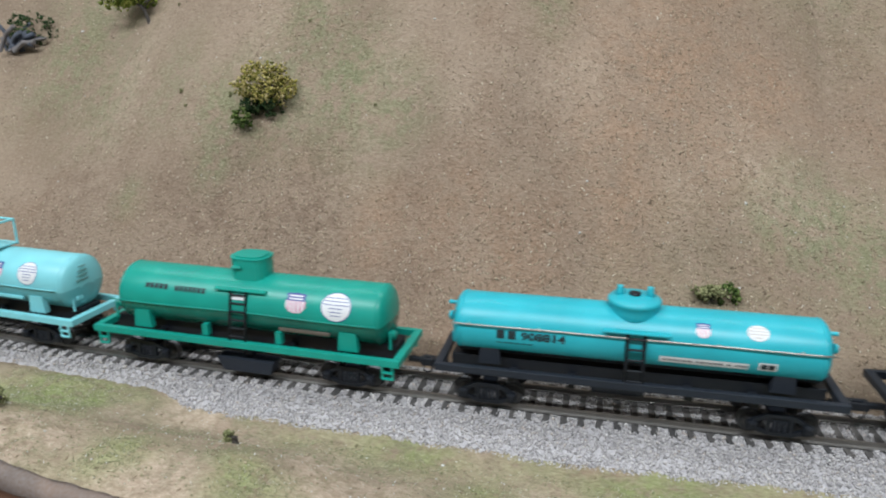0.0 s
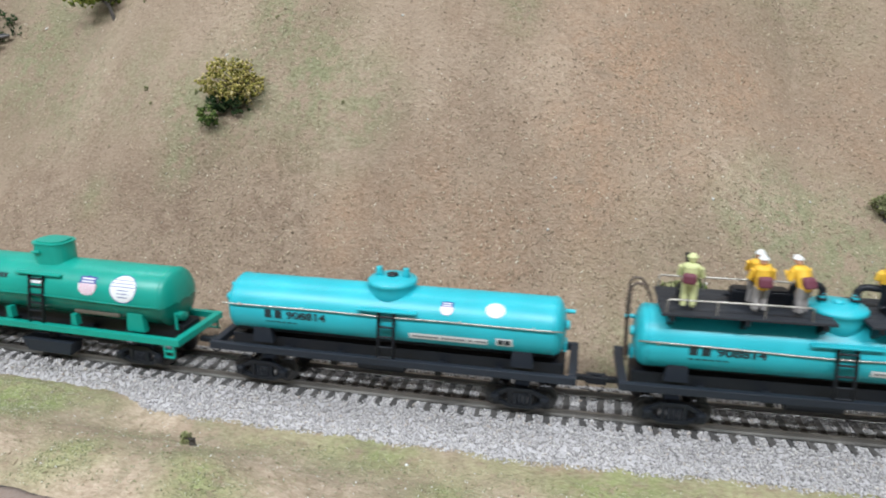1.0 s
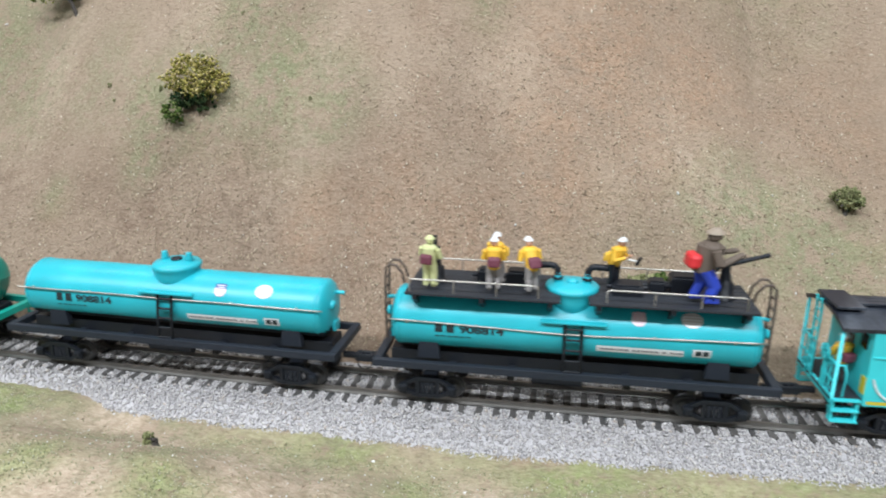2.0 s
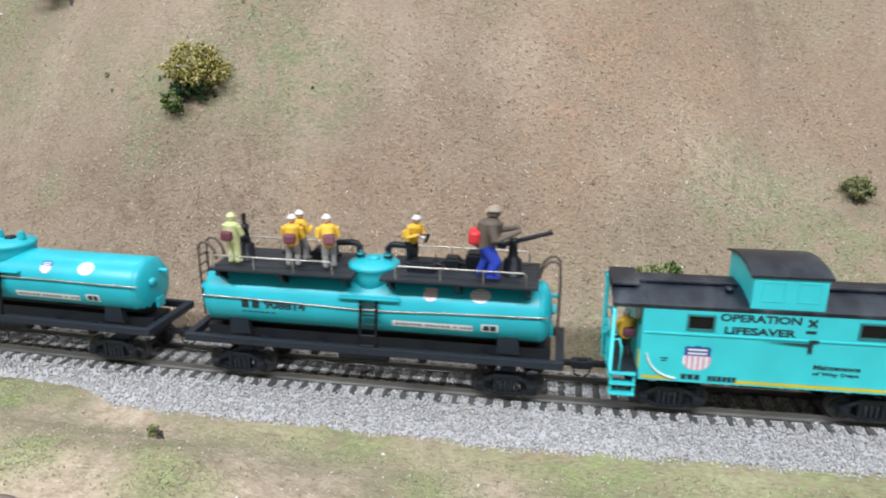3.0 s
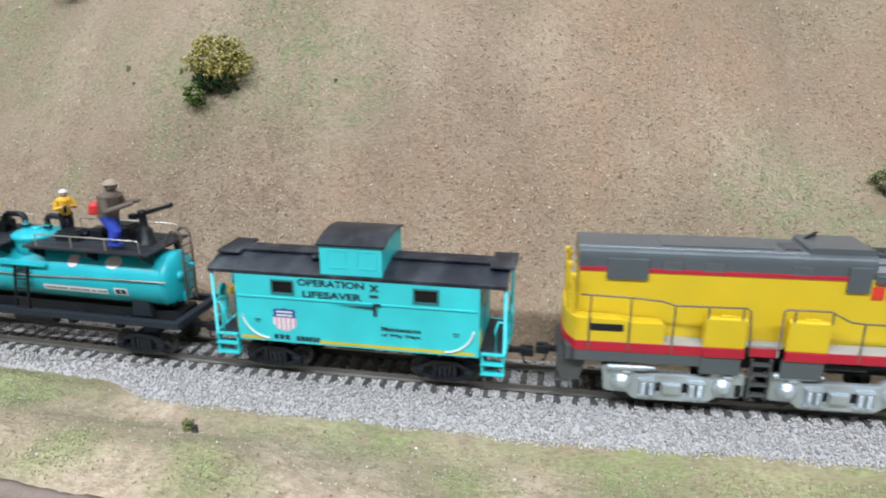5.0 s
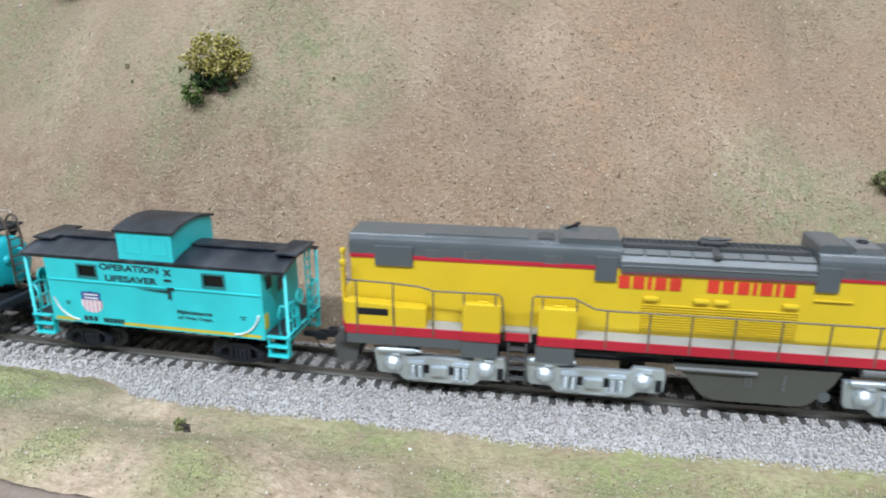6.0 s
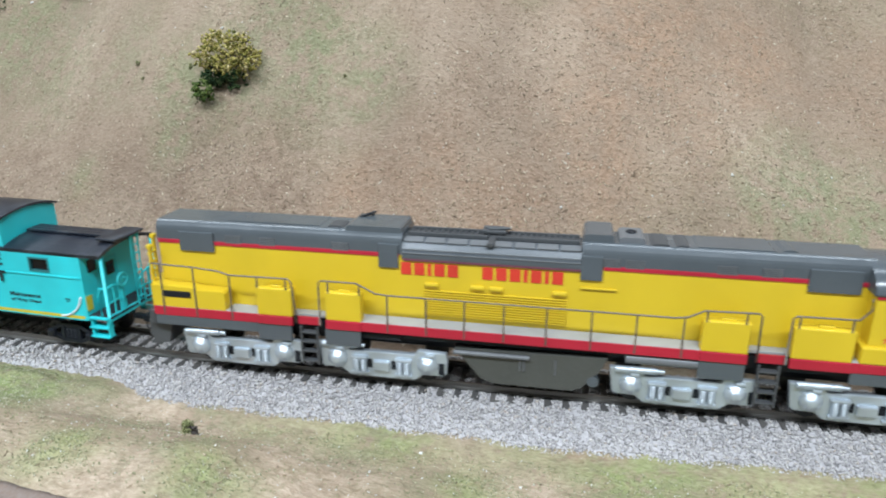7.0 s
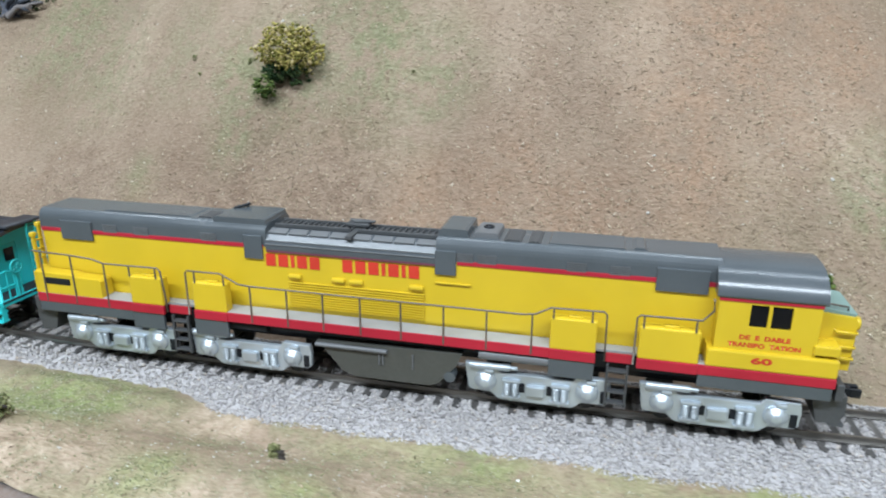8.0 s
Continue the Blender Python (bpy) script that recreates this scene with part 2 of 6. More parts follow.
def front_y(x):
    """The front edge of the table."""
    return -0.1100 - 0.065 * (x + 0.02) * (1 if x > -0.1 else 0.9) + 0.0012 * noise.noise((x * 30, 2, 0))


def build_ground():
    m = ground_material()
    X0, X1 = -0.85, 0.95
    xs = list(np.arange(X0, -0.36, 0.012)) + list(np.arange(-0.36, 0.40, 0.0022)) + list(np.arange(0.40, X1, 0.012))
    vs = list(np.arange(0, 0.48, 0.0022)) + list(np.arange(0.48, 0.76, 0.02))
    verts, faces, gr = [], [], []
    for x in xs:
        y0 = front_y(x)
        for v in vs:
            y = y0 + v
            verts.append(placed(x, y))
            gr.append([clamp01(q) for q in ground_fields(x, y)])
    nv = len(vs)
    for i in range(len(xs) - 1):
        for j in range(nv - 1):
            a = i * nv + j
            faces.append((a, a + nv, a + nv + 1, a + 1))
    me = bpy.data.meshes.new("ground")
    me.from_pydata(verts, [], faces)
    for k, nm in enumerate(("grass", "rust", "lush", "sand", "umber")):
        me.attributes.new(nm, "FLOAT", "POINT").data.foreach_set("value", [g[k] for g in gr])
    me.materials.append(m)
    for p in me.polygons:
        p.use_smooth = True
    return tagged(new("ground", me), "dry brown model hillside with patches of grass and litter", "scenery", kind="structure")


build_ground()


def box(bm, cx, cy, cz, sx, sy, sz, bevel=0.0, turn=None, slot=0):
    """A box, its edges rounded by bevel, turned about its middle by the matrix turn."""
    r = bmesh.ops.create_cube(bm, size=1)
    vs = r["verts"]
    bmesh.ops.scale(bm, vec=(sx, sy, sz), verts=vs)
    fs = list({f for v in vs for f in v.link_faces})
    if bevel:
        es = list({e for v in vs for e in v.link_edges})
        o = bmesh.ops.bevel(bm, geom=es, offset=bevel, segments=2, affect="EDGES", profile=0.5)
        vs = list({v for f in o["faces"] for v in f.verts})
        fs = list({f for v in vs for f in v.link_faces})
    m = Matrix.Translation((cx, cy, cz))
    if turn is not None:
        m = m @ turn
    bmesh.ops.transform(bm, matrix=m, verts=vs)
    for f in fs:
        f.material_index = slot
    return vs


def rod(bm, a, b, r, n=8, slot=0, r2=None):
    """A round bar from a to b."""
    a, b = Vector(a), Vector(b)
    d = b - a
    m = Matrix.Translation((a + b) / 2) @ d.to_track_quat("Z", "Y").to_matrix().to_4x4()
    o = bmesh.ops.create_cone(bm, cap_ends=True, segments=n, radius1=r, radius2=r if r2 is None else r2, depth=d.length, matrix=m)
    for f in {f for v in o["verts"] for f in v.link_faces}:
        f.material_index = slot
        f.smooth = len(f.verts) == 4
        if len(f.verts) != 4:
            for e in f.edges:
                e.smooth = False
    return o["verts"]


def pipe(bm, pts, r, n=6, slot=0):
    """A bent round wire through pts."""
    rings = []
    P = [Vector(p) for p in pts]
    for i, p in enumerate(P):
        d = (P[min(i + 1, len(P) - 1)] - P[max(i - 1, 0)]).normalized()
        q = d.to_track_quat("Z", "Y").to_matrix()
        rings.append([bm.verts.new(p + q @ Vector((r * math.cos(k * math.tau / n), r * math.sin(k * math.tau / n), 0))) for k in range(n)])
    for a, b in zip(rings, rings[1:]):
        for k in range(n):
            f = bm.faces.new((a[k], a[(k + 1) % n], b[(k + 1) % n], b[k]))
            f.smooth, f.material_index = True, slot
    for ring in (rings[0], rings[-1]):
        f = bm.faces.new(ring)
        f.material_index = slot


def arc(cx, cz, r, a0, a1, n=8):
    return [(cx + r * math.cos(radians(a0 + (a1 - a0) * i / n)), cz + r * math.sin(radians(a0 + (a1 - a0) * i / n))) for i in range(n + 1)]


def extrude(bm, outline, lo, hi, axis="y", slot=0, smooth=False):
    """A closed outline, (x, z) for axis y, (y, z) for axis x, (x, y) for axis z, drawn out from lo to hi."""
    def at(p, d):
        return {"y": (p[0], d, p[1]), "x": (d, p[0], p[1]), "z": (p[0], p[1], d)}[axis]
    A = [bm.verts.new(at(p, lo)) for p in outline]
    B = [bm.verts.new(at(p, hi)) for p in outline]
    n = len(A)
    fs = [bm.faces.new((A[i], A[(i + 1) % n], B[(i + 1) % n], B[i])) for i in range(n)]
    for f in fs:
        f.smooth = smooth
    caps = [bm.faces.new(A[::-1]), bm.faces.new(B)]
    fs += caps
    for e in {e for f in caps for e in f.edges}:
        e.smooth = False
    for f in fs:
        f.material_index = slot
    bmesh.ops.recalc_face_normals(bm, faces=fs)
    return A + B


def lathe(bm, outline, n=24, axis="z", slot=0, at=(0, 0, 0), smooth=True):
    """Turns an outline of (radius, height) about an axis."""
    rings = []
    for r, h in outline:
        ring = []
        for k in range(n):
            c, s = r * math.cos(k * math.tau / n), r * math.sin(k * math.tau / n)
            p = {"z": (c, s, h), "x": (h, c, s), "y": (c, h, s)}[axis]
            ring.append(bm.verts.new(Vector(p) + Vector(at)))
        rings.append(ring)
    fs = []
    for a, b in zip(rings, rings[1:]):
        for k in range(n):
            f = bm.faces.new((a[k], a[(k + 1) % n], b[(k + 1) % n], b[k]))
            f.smooth = smooth
            fs.append(f)
    fs += [bm.faces.new(rings[0][::-1]), bm.faces.new(rings[-1])]
    for f in fs:
        f.material_index = slot
    bmesh.ops.recalc_face_normals(bm, faces=fs)


def build_track():
    track = tagged(new("railway_track"), "curved model railway track on dark plastic ties", "railway track", kind="structure")
    n = 180
    xs = [-0.85 + 1.75 * i / n for i in range(n + 1)]
    for side in (-1, 1):
        bm = bmesh.new()
        # foot, web and head of the rail
        prof = ((-1.2, -2.6), (1.2, -2.6), (1.2, -2.2), (0.3, -1.7), (0.3, -0.7), (0.5, -0.4), (0.5, 0), (-0.5, 0), (-0.5, -0.4), (-0.3, -0.7), (-0.3, -1.7), (-1.2, -2.2))
        rings = []
        for x in xs:
            q = pose(x * 1000, track_y(x) * 1000, 0, 0, 0, track_turn(x))
            rings.append([bm.verts.new(q @ Vector((0, side * 8.75 + py, pz))) for py, pz in prof])
        for a, b in zip(rings, rings[1:]):
            for k in range(len(prof)):
                bm.faces.new((a[k], b[k], b[(k + 1) % len(prof)], a[(k + 1) % len(prof)]))
        bmesh.ops.recalc_face_normals(bm, faces=bm.faces)
        part("rail", bm, RAIL, track, "nickel-silver rail")
    bm = bmesh.new()
    box(bm, 0, 0, -3.6, 2.9, 31, 2.0, 0.25)
    for s in (-1, 1):
        for q in (-1.6, 1.6):
            box(bm, 0.2, s * 8.75 + q, -2.5, 1.2, 0.7, 0.5)
    tie = part("tie", bm, TIE, track)
    x, first = -0.84, True
    while x < 0.89:
        ob = tie if first else new("tie", tie.data)
        first = False
        ob.parent = track
        ob.matrix_basis = pose(x, track_y(x), random.uniform(-0.0002, 0.0001), 0, random.uniform(-1, 1), track_turn(x) + random.uniform(-1.5, 1.5))
        x += 0.0068
    return track


def tie_material():
    m, nt, b = nodes_of("weathered_tie")
    oi = nt.nodes.new("ShaderNodeObjectInfo")
    grain = noise_out(nt, 500, 4, 0.6, stretch=(1, 0.15, 1))
    col = ramp(nt, grain, ((0.3, (0.045, 0.043, 0.042)), (0.7, (0.105, 0.10, 0.095))))
    tone = ramp(nt, oi.outputs["Random"], ((0, (0.7, 0.7, 0.7)), (1, (1.25, 1.2, 1.15))))
    link(nt, mixed(nt, 1.0, col, tone, "MULTIPLY"), b.inputs["Base Color"])
    b.inputs["Roughness"].default_value = 0.75
    bumped(nt, b, grain, 0.4, 0.0002)
    return m


TIE = tie_material()
build_track()


# ---- shared parts of the vehicles; millimetres, x along the train, -y to the viewer, z from the rail head ----
def words(text, x, z, height, width, y, bold=0.04):
    """Flat lettering that stands on the plane y, its lower left corner at x, z."""
    cu = bpy.data.curves.new("lettering", "FONT")
    cu.body, cu.size, cu.resolution_u, cu.offset = text, 1.0, 3, bold
    ob = new("lettering", cu)
    me = bpy.data.meshes.new_from_object(ob.evaluated_get(bpy.context.evaluated_depsgraph_get()))
    bpy.data.objects.remove(ob)
    bpy.data.curves.remove(cu)
    bm = bmesh.new()
    bm.from_mesh(me)
    bpy.data.meshes.remove(me)
    x0, x1 = min(v.co.x for v in bm.verts), max(v.co.x for v in bm.verts)
    z0, z1 = min(v.co.y for v in bm.verts), max(v.co.y for v in bm.verts)
    for v in bm.verts:
        v.co = Vector((x + (v.co.x - x0) / (x1 - x0) * width, y, z + (v.co.y - z0) / (z1 - z0) * height))
    return bm


def flat(bm, outline, y, slot=0):
    f = bm.faces.new([bm.verts.new((px, y, pz)) for px, pz in outline])
    f.material_index = slot
    f.normal_update()
    if f.normal.y > 0:
        f.normal_flip()


def rect(bm, x0, x1, z0, z1, y, slot=0):
    flat(bm, ((x0, z0), (x1, z0), (x1, z1), (x0, z1)), y, slot)


def wrap(bm, zc, r, off=0.12):
    """Lays flat marks onto a lying drum of radius r."""
    zs = [v.co.z for v in bm.verts]
    z = math.floor(min(zs)) + 0.5
    while z < max(zs):
        bmesh.ops.bisect_plane(bm, geom=bm.verts[:] + bm.edges[:] + bm.faces[:], plane_co=(0, 0, z), plane_no=(0, 0, 1))
        z += 1.0
    z0 = (min(zs) + max(zs)) / 2
    mid = math.asin((z0 - zc) / r)
    for v in bm.verts:
        a = mid + (v.co.z - z0) / (r * math.cos(mid))
        k = r + off - 1.5 * v.co.y
        v.co.y, v.co.z = -k * math.cos(a), zc + k * math.sin(a)
    return bm


def shield_mark(bm, x, z, w, h, y):
    """A badge: dark scalloped cap with two rows of print over pale upright stripes. Slots: white, navy, red."""
    n = 10

    def low(q):
        return z - h / 2 + 0.30 * h * (abs(q) / (w / 2)) ** 3

    def wide(t):
        return w / 2 * (1.0 - 0.10 * math.sin(math.pi * clamp01(t)))
    for i in range(n):
        a, b = -w / 2 + w * i / n, -w / 2 + w * (i + 1) / n
        flat(bm, ((x + a, low(a)), (x + b, low(b)), (x + b, z + 0.08 * h), (x + a, z + 0.08 * h)), y, 2 if i % 2 else 0)
    cap = [(wide(k / 6), z + (0.08 + 0.30 * k / 6) * h) for k in range(7)]
    top = [(0.36 * w, z + 0.47 * h), (0.22 * w, z + 0.44 * h), (0, z + 0.5 * h)]
    edge = cap + top
    flat(bm, [(x + q, p) for q, p in edge] + [(x - q, p) for q, p in edge[::-1][1:]], y, 1)
    for k in (0.14, 0.29):
        rect(bm, x - 0.34 * w, x + 0.34 * w, z + k * h, z + (k + 0.075) * h, y - 0.02, 0)


def round_mark(bm, x, z, w, h, y, lines=5):
    """A white disc with rows of print. Slots: white, navy, red."""
    n = 28
    flat(bm, [(x + w / 2 * 1.05 * math.cos(i * math.tau / n), z + h / 2 * 1.05 * math.sin(i * math.tau / n)) for i in range(n)], y + 0.03, 1)
    flat(bm, [(x + w / 2 * math.cos(i * math.tau / n), z + h / 2 * math.sin(i * math.tau / n)) for i in range(n)], y, 0)
    for k in range(lines):
        q = 0.62 - 1.24 * k / (lines - 1)
        c = math.sqrt(1 - q * q) * w / 2 * (0.92 if k < 3 else 0.45)
        rect(bm, x - c, x + c, z + q * h / 2 - 0.14, z + q * h / 2 + 0.14, y - 0.03, 1)


def wheelset(parent, x):
    bm = bmesh.new()
    for s in (-1, 1):
        lathe(bm, [(0.9, s * 6.6), (4.3, s * 6.8), (4.9, s * 7.4), (4.9, s * 8.0), (4.65, s * 8.0), (4.55, s * 9.9), (3.9, s * 9.9), (3.4, s * 9.2), (1.6, s * 9.4), (1.2, s * 10.4)], 24, "y")
    rod(bm, (0, -11, 0), (0, 11, 0), 0.9)
    # four holes drawn as bosses, so that the turning shows
    for k in range(4):
        a = k * math.tau / 4
        box(bm, 2.6 * math.cos(a), -9.5, 2.6 * math.sin(a), 0.8, 0.5, 0.8, 0.1)
    ob = part("wheelset", bm, STEEL, parent, "blackened steel wheels on an axle")
    ob.location = (x / 1000, 0, 0.0046)
    WHEELS.append((ob, x / 1000))
    return ob


def strut(bm, a, b, y0, y1, thick):
    """A flat bar between two (x, z) points."""
    (ax, az), (bx, bz) = a, b
    n = math.hypot(bx - ax, bz - az)
    px, pz = -(bz - az) / n * thick / 2, (bx - ax) / n * thick / 2
    extrude(bm, [(ax + px, az + pz), (bx + px, bz + pz), (bx - px, bz - pz), (ax - px, az - pz)], min(y0, y1), max(y0, y1))


def freight_truck(parent, x):
    """A sprung truck with open cast side frames and its two axles."""
    bm = bmesh.new()
    box(bm, 0, 0, 7.6, 6, 25, 2.6, 0.5)
    ob = part("truck", bm, BLACK, parent, "black sprung truck")
    ob.location = (x / 1000, 0, 0)
    for s in (-1, 1):
        bm = bmesh.new()
        y0, y1 = s * 11.4, s * 13.0
        for a, b in (((-10.5, 5.6), (-4.5, 9.2)), ((-4.6, 9.2), (4.6, 9.2)), ((4.5, 9.2), (10.5, 5.6)), ((-10.5, 4.4), (-4.5, 2.0)), ((-4.6, 2.0), (4.6, 2.0)), ((4.5, 2.0), (10.5, 4.4)), ((-3.9, 2.0), (-3.9, 9.2)), ((3.9, 2.0), (3.9, 9.2))):
            strut(bm, a, b, y0, y1, 1.5)
        frame_ = part("side_frame", bm, BLACK, ob)
        for q in (-9.6, 9.6):
            bm = bmesh.new()
            box(bm, q, s * 13.0, 4.8, 3.6, 2.0, 3.8, 0.5)
            box(bm, q, s * 14.1, 4.9, 2.4, 0.7, 2.6, 0.35)
            part("journal_box", bm, BLACK, frame_)
        bm = bmesh.new()
        for q in (-1.9, 0, 1.9):
            z = 2.9
            while z < 7.0:
                lathe(bm, [(0.6, z), (0.95, z + 0.4), (0.6, z + 0.8)], 8, at=(q, s * 12.4, 0))
                z += 0.9
        part("spring", bm, BLACK, frame_)
    for q in (-9.6, 9.6):
        wheelset(ob, q)
    return ob


def coupler(parent, x, way, z=11):
    bm = bmesh.new()
    box(bm, x + way * 3, 0, z, 7, 2.4, 2.2, 0.4)
    box(bm, x + way * 8, 1.2, z, 4, 2.0, 3.4, 0.5)
    box(bm, x + way * 8.5, -1.8, z, 3.6, 1.4, 3.2, 0.4)
    box(bm, x + way * 6.2, 0, z, 2, 4.6, 3.2, 0.4)
    pipe(bm, [(x + way * 6, -1, z - 1.5), (x + way * 6.6, -1.8, z - 4), (x + way * 8.4, -2.2, z - 4.8)], 0.35)
    return part("coupler", bm, BLACK, parent, "black knuckle coupler")


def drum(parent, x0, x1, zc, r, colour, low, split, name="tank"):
    """A tank barrel with domed ends; its faces below split take the material low."""
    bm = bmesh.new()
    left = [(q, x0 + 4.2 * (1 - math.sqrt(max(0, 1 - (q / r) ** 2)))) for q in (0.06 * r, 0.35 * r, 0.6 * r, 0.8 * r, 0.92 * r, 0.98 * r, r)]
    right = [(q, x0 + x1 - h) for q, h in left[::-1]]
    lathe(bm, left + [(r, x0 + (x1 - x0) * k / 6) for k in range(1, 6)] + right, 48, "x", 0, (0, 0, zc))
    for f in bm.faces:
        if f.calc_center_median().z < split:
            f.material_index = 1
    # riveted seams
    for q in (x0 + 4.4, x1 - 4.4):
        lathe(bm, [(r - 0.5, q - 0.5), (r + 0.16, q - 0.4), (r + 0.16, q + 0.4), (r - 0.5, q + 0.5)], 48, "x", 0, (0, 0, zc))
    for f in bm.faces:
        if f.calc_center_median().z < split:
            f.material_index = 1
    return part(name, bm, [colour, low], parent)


def underframe(parent, half, colour, z0, z1, wy=16.5):
    bm = bmesh.new()
    zc, h = (z0 + z1) / 2, z1 - z0
    for s in (-1, 1):
        box(bm, 0, s * (wy - 1.2), zc, 2 * half, 2.4, h, 0.3)
    for s in (-1, 1):
        box(bm, s * (half - 1.6), 0, zc, 3.2, 2 * wy - 5.0, h, 0.3)
    return part("underframe", bm, colour, parent)


def centre_beam(parent, half):
    bm = bmesh.new()
    box(bm, 0, 0, 14.6, 2 * half - 4, 12, 8.6, 0.4)
    beam = part("centre_beam", bm, BLACK, parent, "black centre beam")
    for q in (-0.62, -0.3, 0.3, 0.62):
        bm = bmesh.new()
        box(bm, q * half, 0, 13.6, 3, 27, 3.2, 0.3)
        part("cross_beam", bm, BLACK, beam)
    for x0, x1, y, r in ((-14, 6, -4, 3.0), (10, 18, 4, 2.4)):
        bm = bmesh.new()
        rod(bm, (x0, y, 9.8), (x1, y, 9.8), r, 14)
        part("brake_cylinder", bm, BLACK, beam)


def saddle(parent, x, colour, low, high, wide=9.0, sy=10.5):
    for s in (-1, 1):
        bm = bmesh.new()
        extrude(bm, [(-wide / 2, low), (wide / 2, low), (wide / 2 * 0.8, high), (-wide / 2 * 0.8, high)], s * sy - 1.4, s * sy + 1.4)
        ob = part("saddle", bm, colour, parent)
        ob.location.x = x / 1000


def ladder(parent, x, y_top, z_top, y_low, z_low, wide, colour, rungs=5):
    bm = bmesh.new()
    for s in (-1, 1):
        pipe(bm, [(x + s * wide / 2, y_top, z_top), (x + s * wide / 2, (y_top + y_low) / 2 - 0.4, (z_top + z_low) / 2), (x + s * wide / 2, y_low, z_low)], 0.65)
    lad = part("ladder", bm, colour, parent, "black side ladder")
    for k in range(rungs):
        q = (k + 0.4) / rungs
        y, z = y_top + (y_low - y_top) * q - 0.3, z_top + (z_low - z_top) * q
        bm = bmesh.new()
        rod(bm, (x - wide / 2, y, z), (x + wide / 2, y, z), 0.5, 6)
        part("rung", bm, colour, lad)
    return lad


def strap_rail(parent, pts, r=0.34, holders=(), colour=None, name="handrail"):
    bm = bmesh.new()
    pipe(bm, pts, r)
    for x, y, z in holders:
        box(bm, x, y + 0.7, z, 0.9, 1.6, 0.9, 0.15)
    return part(name, bm, colour or WIRE, parent, "thin bare wire handrail")


WHEELS, VEHICLES = [], []


def tank_car_body(label, cx):
    car = tagged(new("tank_car"), label, "train car", "cars of the work train")
    VEHICLES.append((car, cx))
    return car


def aqua_tank_car(label, cx, deck):
    """A turquoise tank car with a black lower half on a black frame."""
    zc, r = 31.9, 12.4
    car = tank_car_body(label, cx)
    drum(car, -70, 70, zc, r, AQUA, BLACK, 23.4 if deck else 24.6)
    underframe(car, 75, SLATE, 15.4, 18.6)
    centre_beam(car, 72)
    for q in (-54, 54):
        freight_truck(car, q)
        saddle(car, q, SLATE, 17.4, 25, 9, 8.5)
    coupler(car, -73, -1)
    coupler(car, 73, 1)
    # manway dome with a bolted cover
    bm = bmesh.new()
    top = 48.6 if not deck else 50.0
    lathe(bm, [(8.9, 38), (9.3, top - 5.5), (9.7, top - 3.0), (10.1, top - 2.6), (10.1, top - 1.6), (9.5, top - 0.9), (6.0, top), (0.4, top + 0.2)], 32)
    dome = part("dome", bm, AQUA, car)
    bm = bmesh.new()
    lathe(bm, [(2.4, top - 0.2), (2.2, top + 1.0), (0.3, top + 1.2)], 14)
    part("hatch", bm, BLACK if not deck else AQUA, dome, "small round hatch")
    for q in (-5.6, 5.6):
        bm = bmesh.new()
        lathe(bm, [(1.7, top - 1.2), (1.6, top + 1.4), (1.2, top + 2.8), (1.3, top + 3.4), (0.2, top + 3.6)], 12, at=(q, 0.5, 0))
        part("valve", bm, AQUA, dome)
    # short step board below the dome
    bm = bmesh.new()
    box(bm, 1.0, -11.6, 37.7, 24, 3.4, 0.9, 0.25)
    for q in (-7, 8):
        box(bm, q, -11.0, 36.9, 1.0, 2.6, 1.2, 0.2)
    part("step_board", bm, AQUA, car)
    ladder(car, 1.0, -12.9, 37.2, -15.6, 16.5, 6.2, BLACK)
    sag, up = (0.8, 34.0) if deck else (0.0, 35.6)
    holders = [(q, -12.6, up) for q in (-62, -35, 30, 58)]
    strap_rail(car, [(q, -12.9 - 0.15 * math.cos(q / 9), up - sag * math.cos(q / 22.0)) for q in range(-69, 70, 6)], holders=holders)
    for s in (-1, 1):
        bm = bmesh.new()
        rod(bm, (s * 69, 3, 38), (s * 73, 3, 38), 0.9)
        lathe(bm, [(2.0, s * 70), (1.8, s * 71.2), (0.2, s * 71.4)], 12, "x", 0, (0, -4, 35))
        box(bm, s * 69.8, 0, 24.5, 1.6, 5, 4.5, 0.5)
        part("end_fitting", bm, AQUA, car)
    # marks
    bm = bmesh.new()
    for a in (-51, -46.6):
        rect(bm, a, a + 3.0, 30.4, 34.0, 0)
    part("lettering", wrap(bm, zc, r), INK, car, "black initials as plain blocks")
    part("lettering", wrap(words("908814", -41.6, 30.4, 3.5, 17, 0), zc, r), INK, car, "black car number")
    bm = bmesh.new()
    for k in range(6):
        rect(bm, -51 + 2.4 * k, -49.2 + 2.4 * k, 28.4, 28.9, 0)
    part("small_print", wrap(bm, zc, r), INK, car)
    bm = bmesh.new()
    rect(bm, 9.8, 40.8, 26.7, 29.4, 0, 0)
    random.seed(5)
    q = 11.0
    while q < 39:
        w = random.uniform(0.9, 1.7)
        rect(bm, q, q + w, 27.65, 28.5, -0.05, 1)
        q += w + (1.3 if random.random() < 0.15 else 0.35)
    part("printed_plate", wrap(bm, zc, r), [WHITE, PRINT], car, "white plate with a line of small print")
    bm = bmesh.new()
    rect(bm, 44, 50.4, 27.0, 30.4, 0, 0)
    for q in (44.8, 47.4):
        rect(bm, q, q + 2.2, 27.6, 29.8, -0.05, 1)
    part("capacity_plate", wrap(bm, zc, r), [WHITE, INK], car, "small white plate with black squares")
    bm = bmesh.new()
    shield_mark(bm, 24.4, 40.1, 5.2, 4.4, 0)
    part("shield_badge", wrap(bm, zc, r), [WHITE, NAVY if not deck else PINK_PALE, PINK_PALE], car, "faded red, white and blue badge")
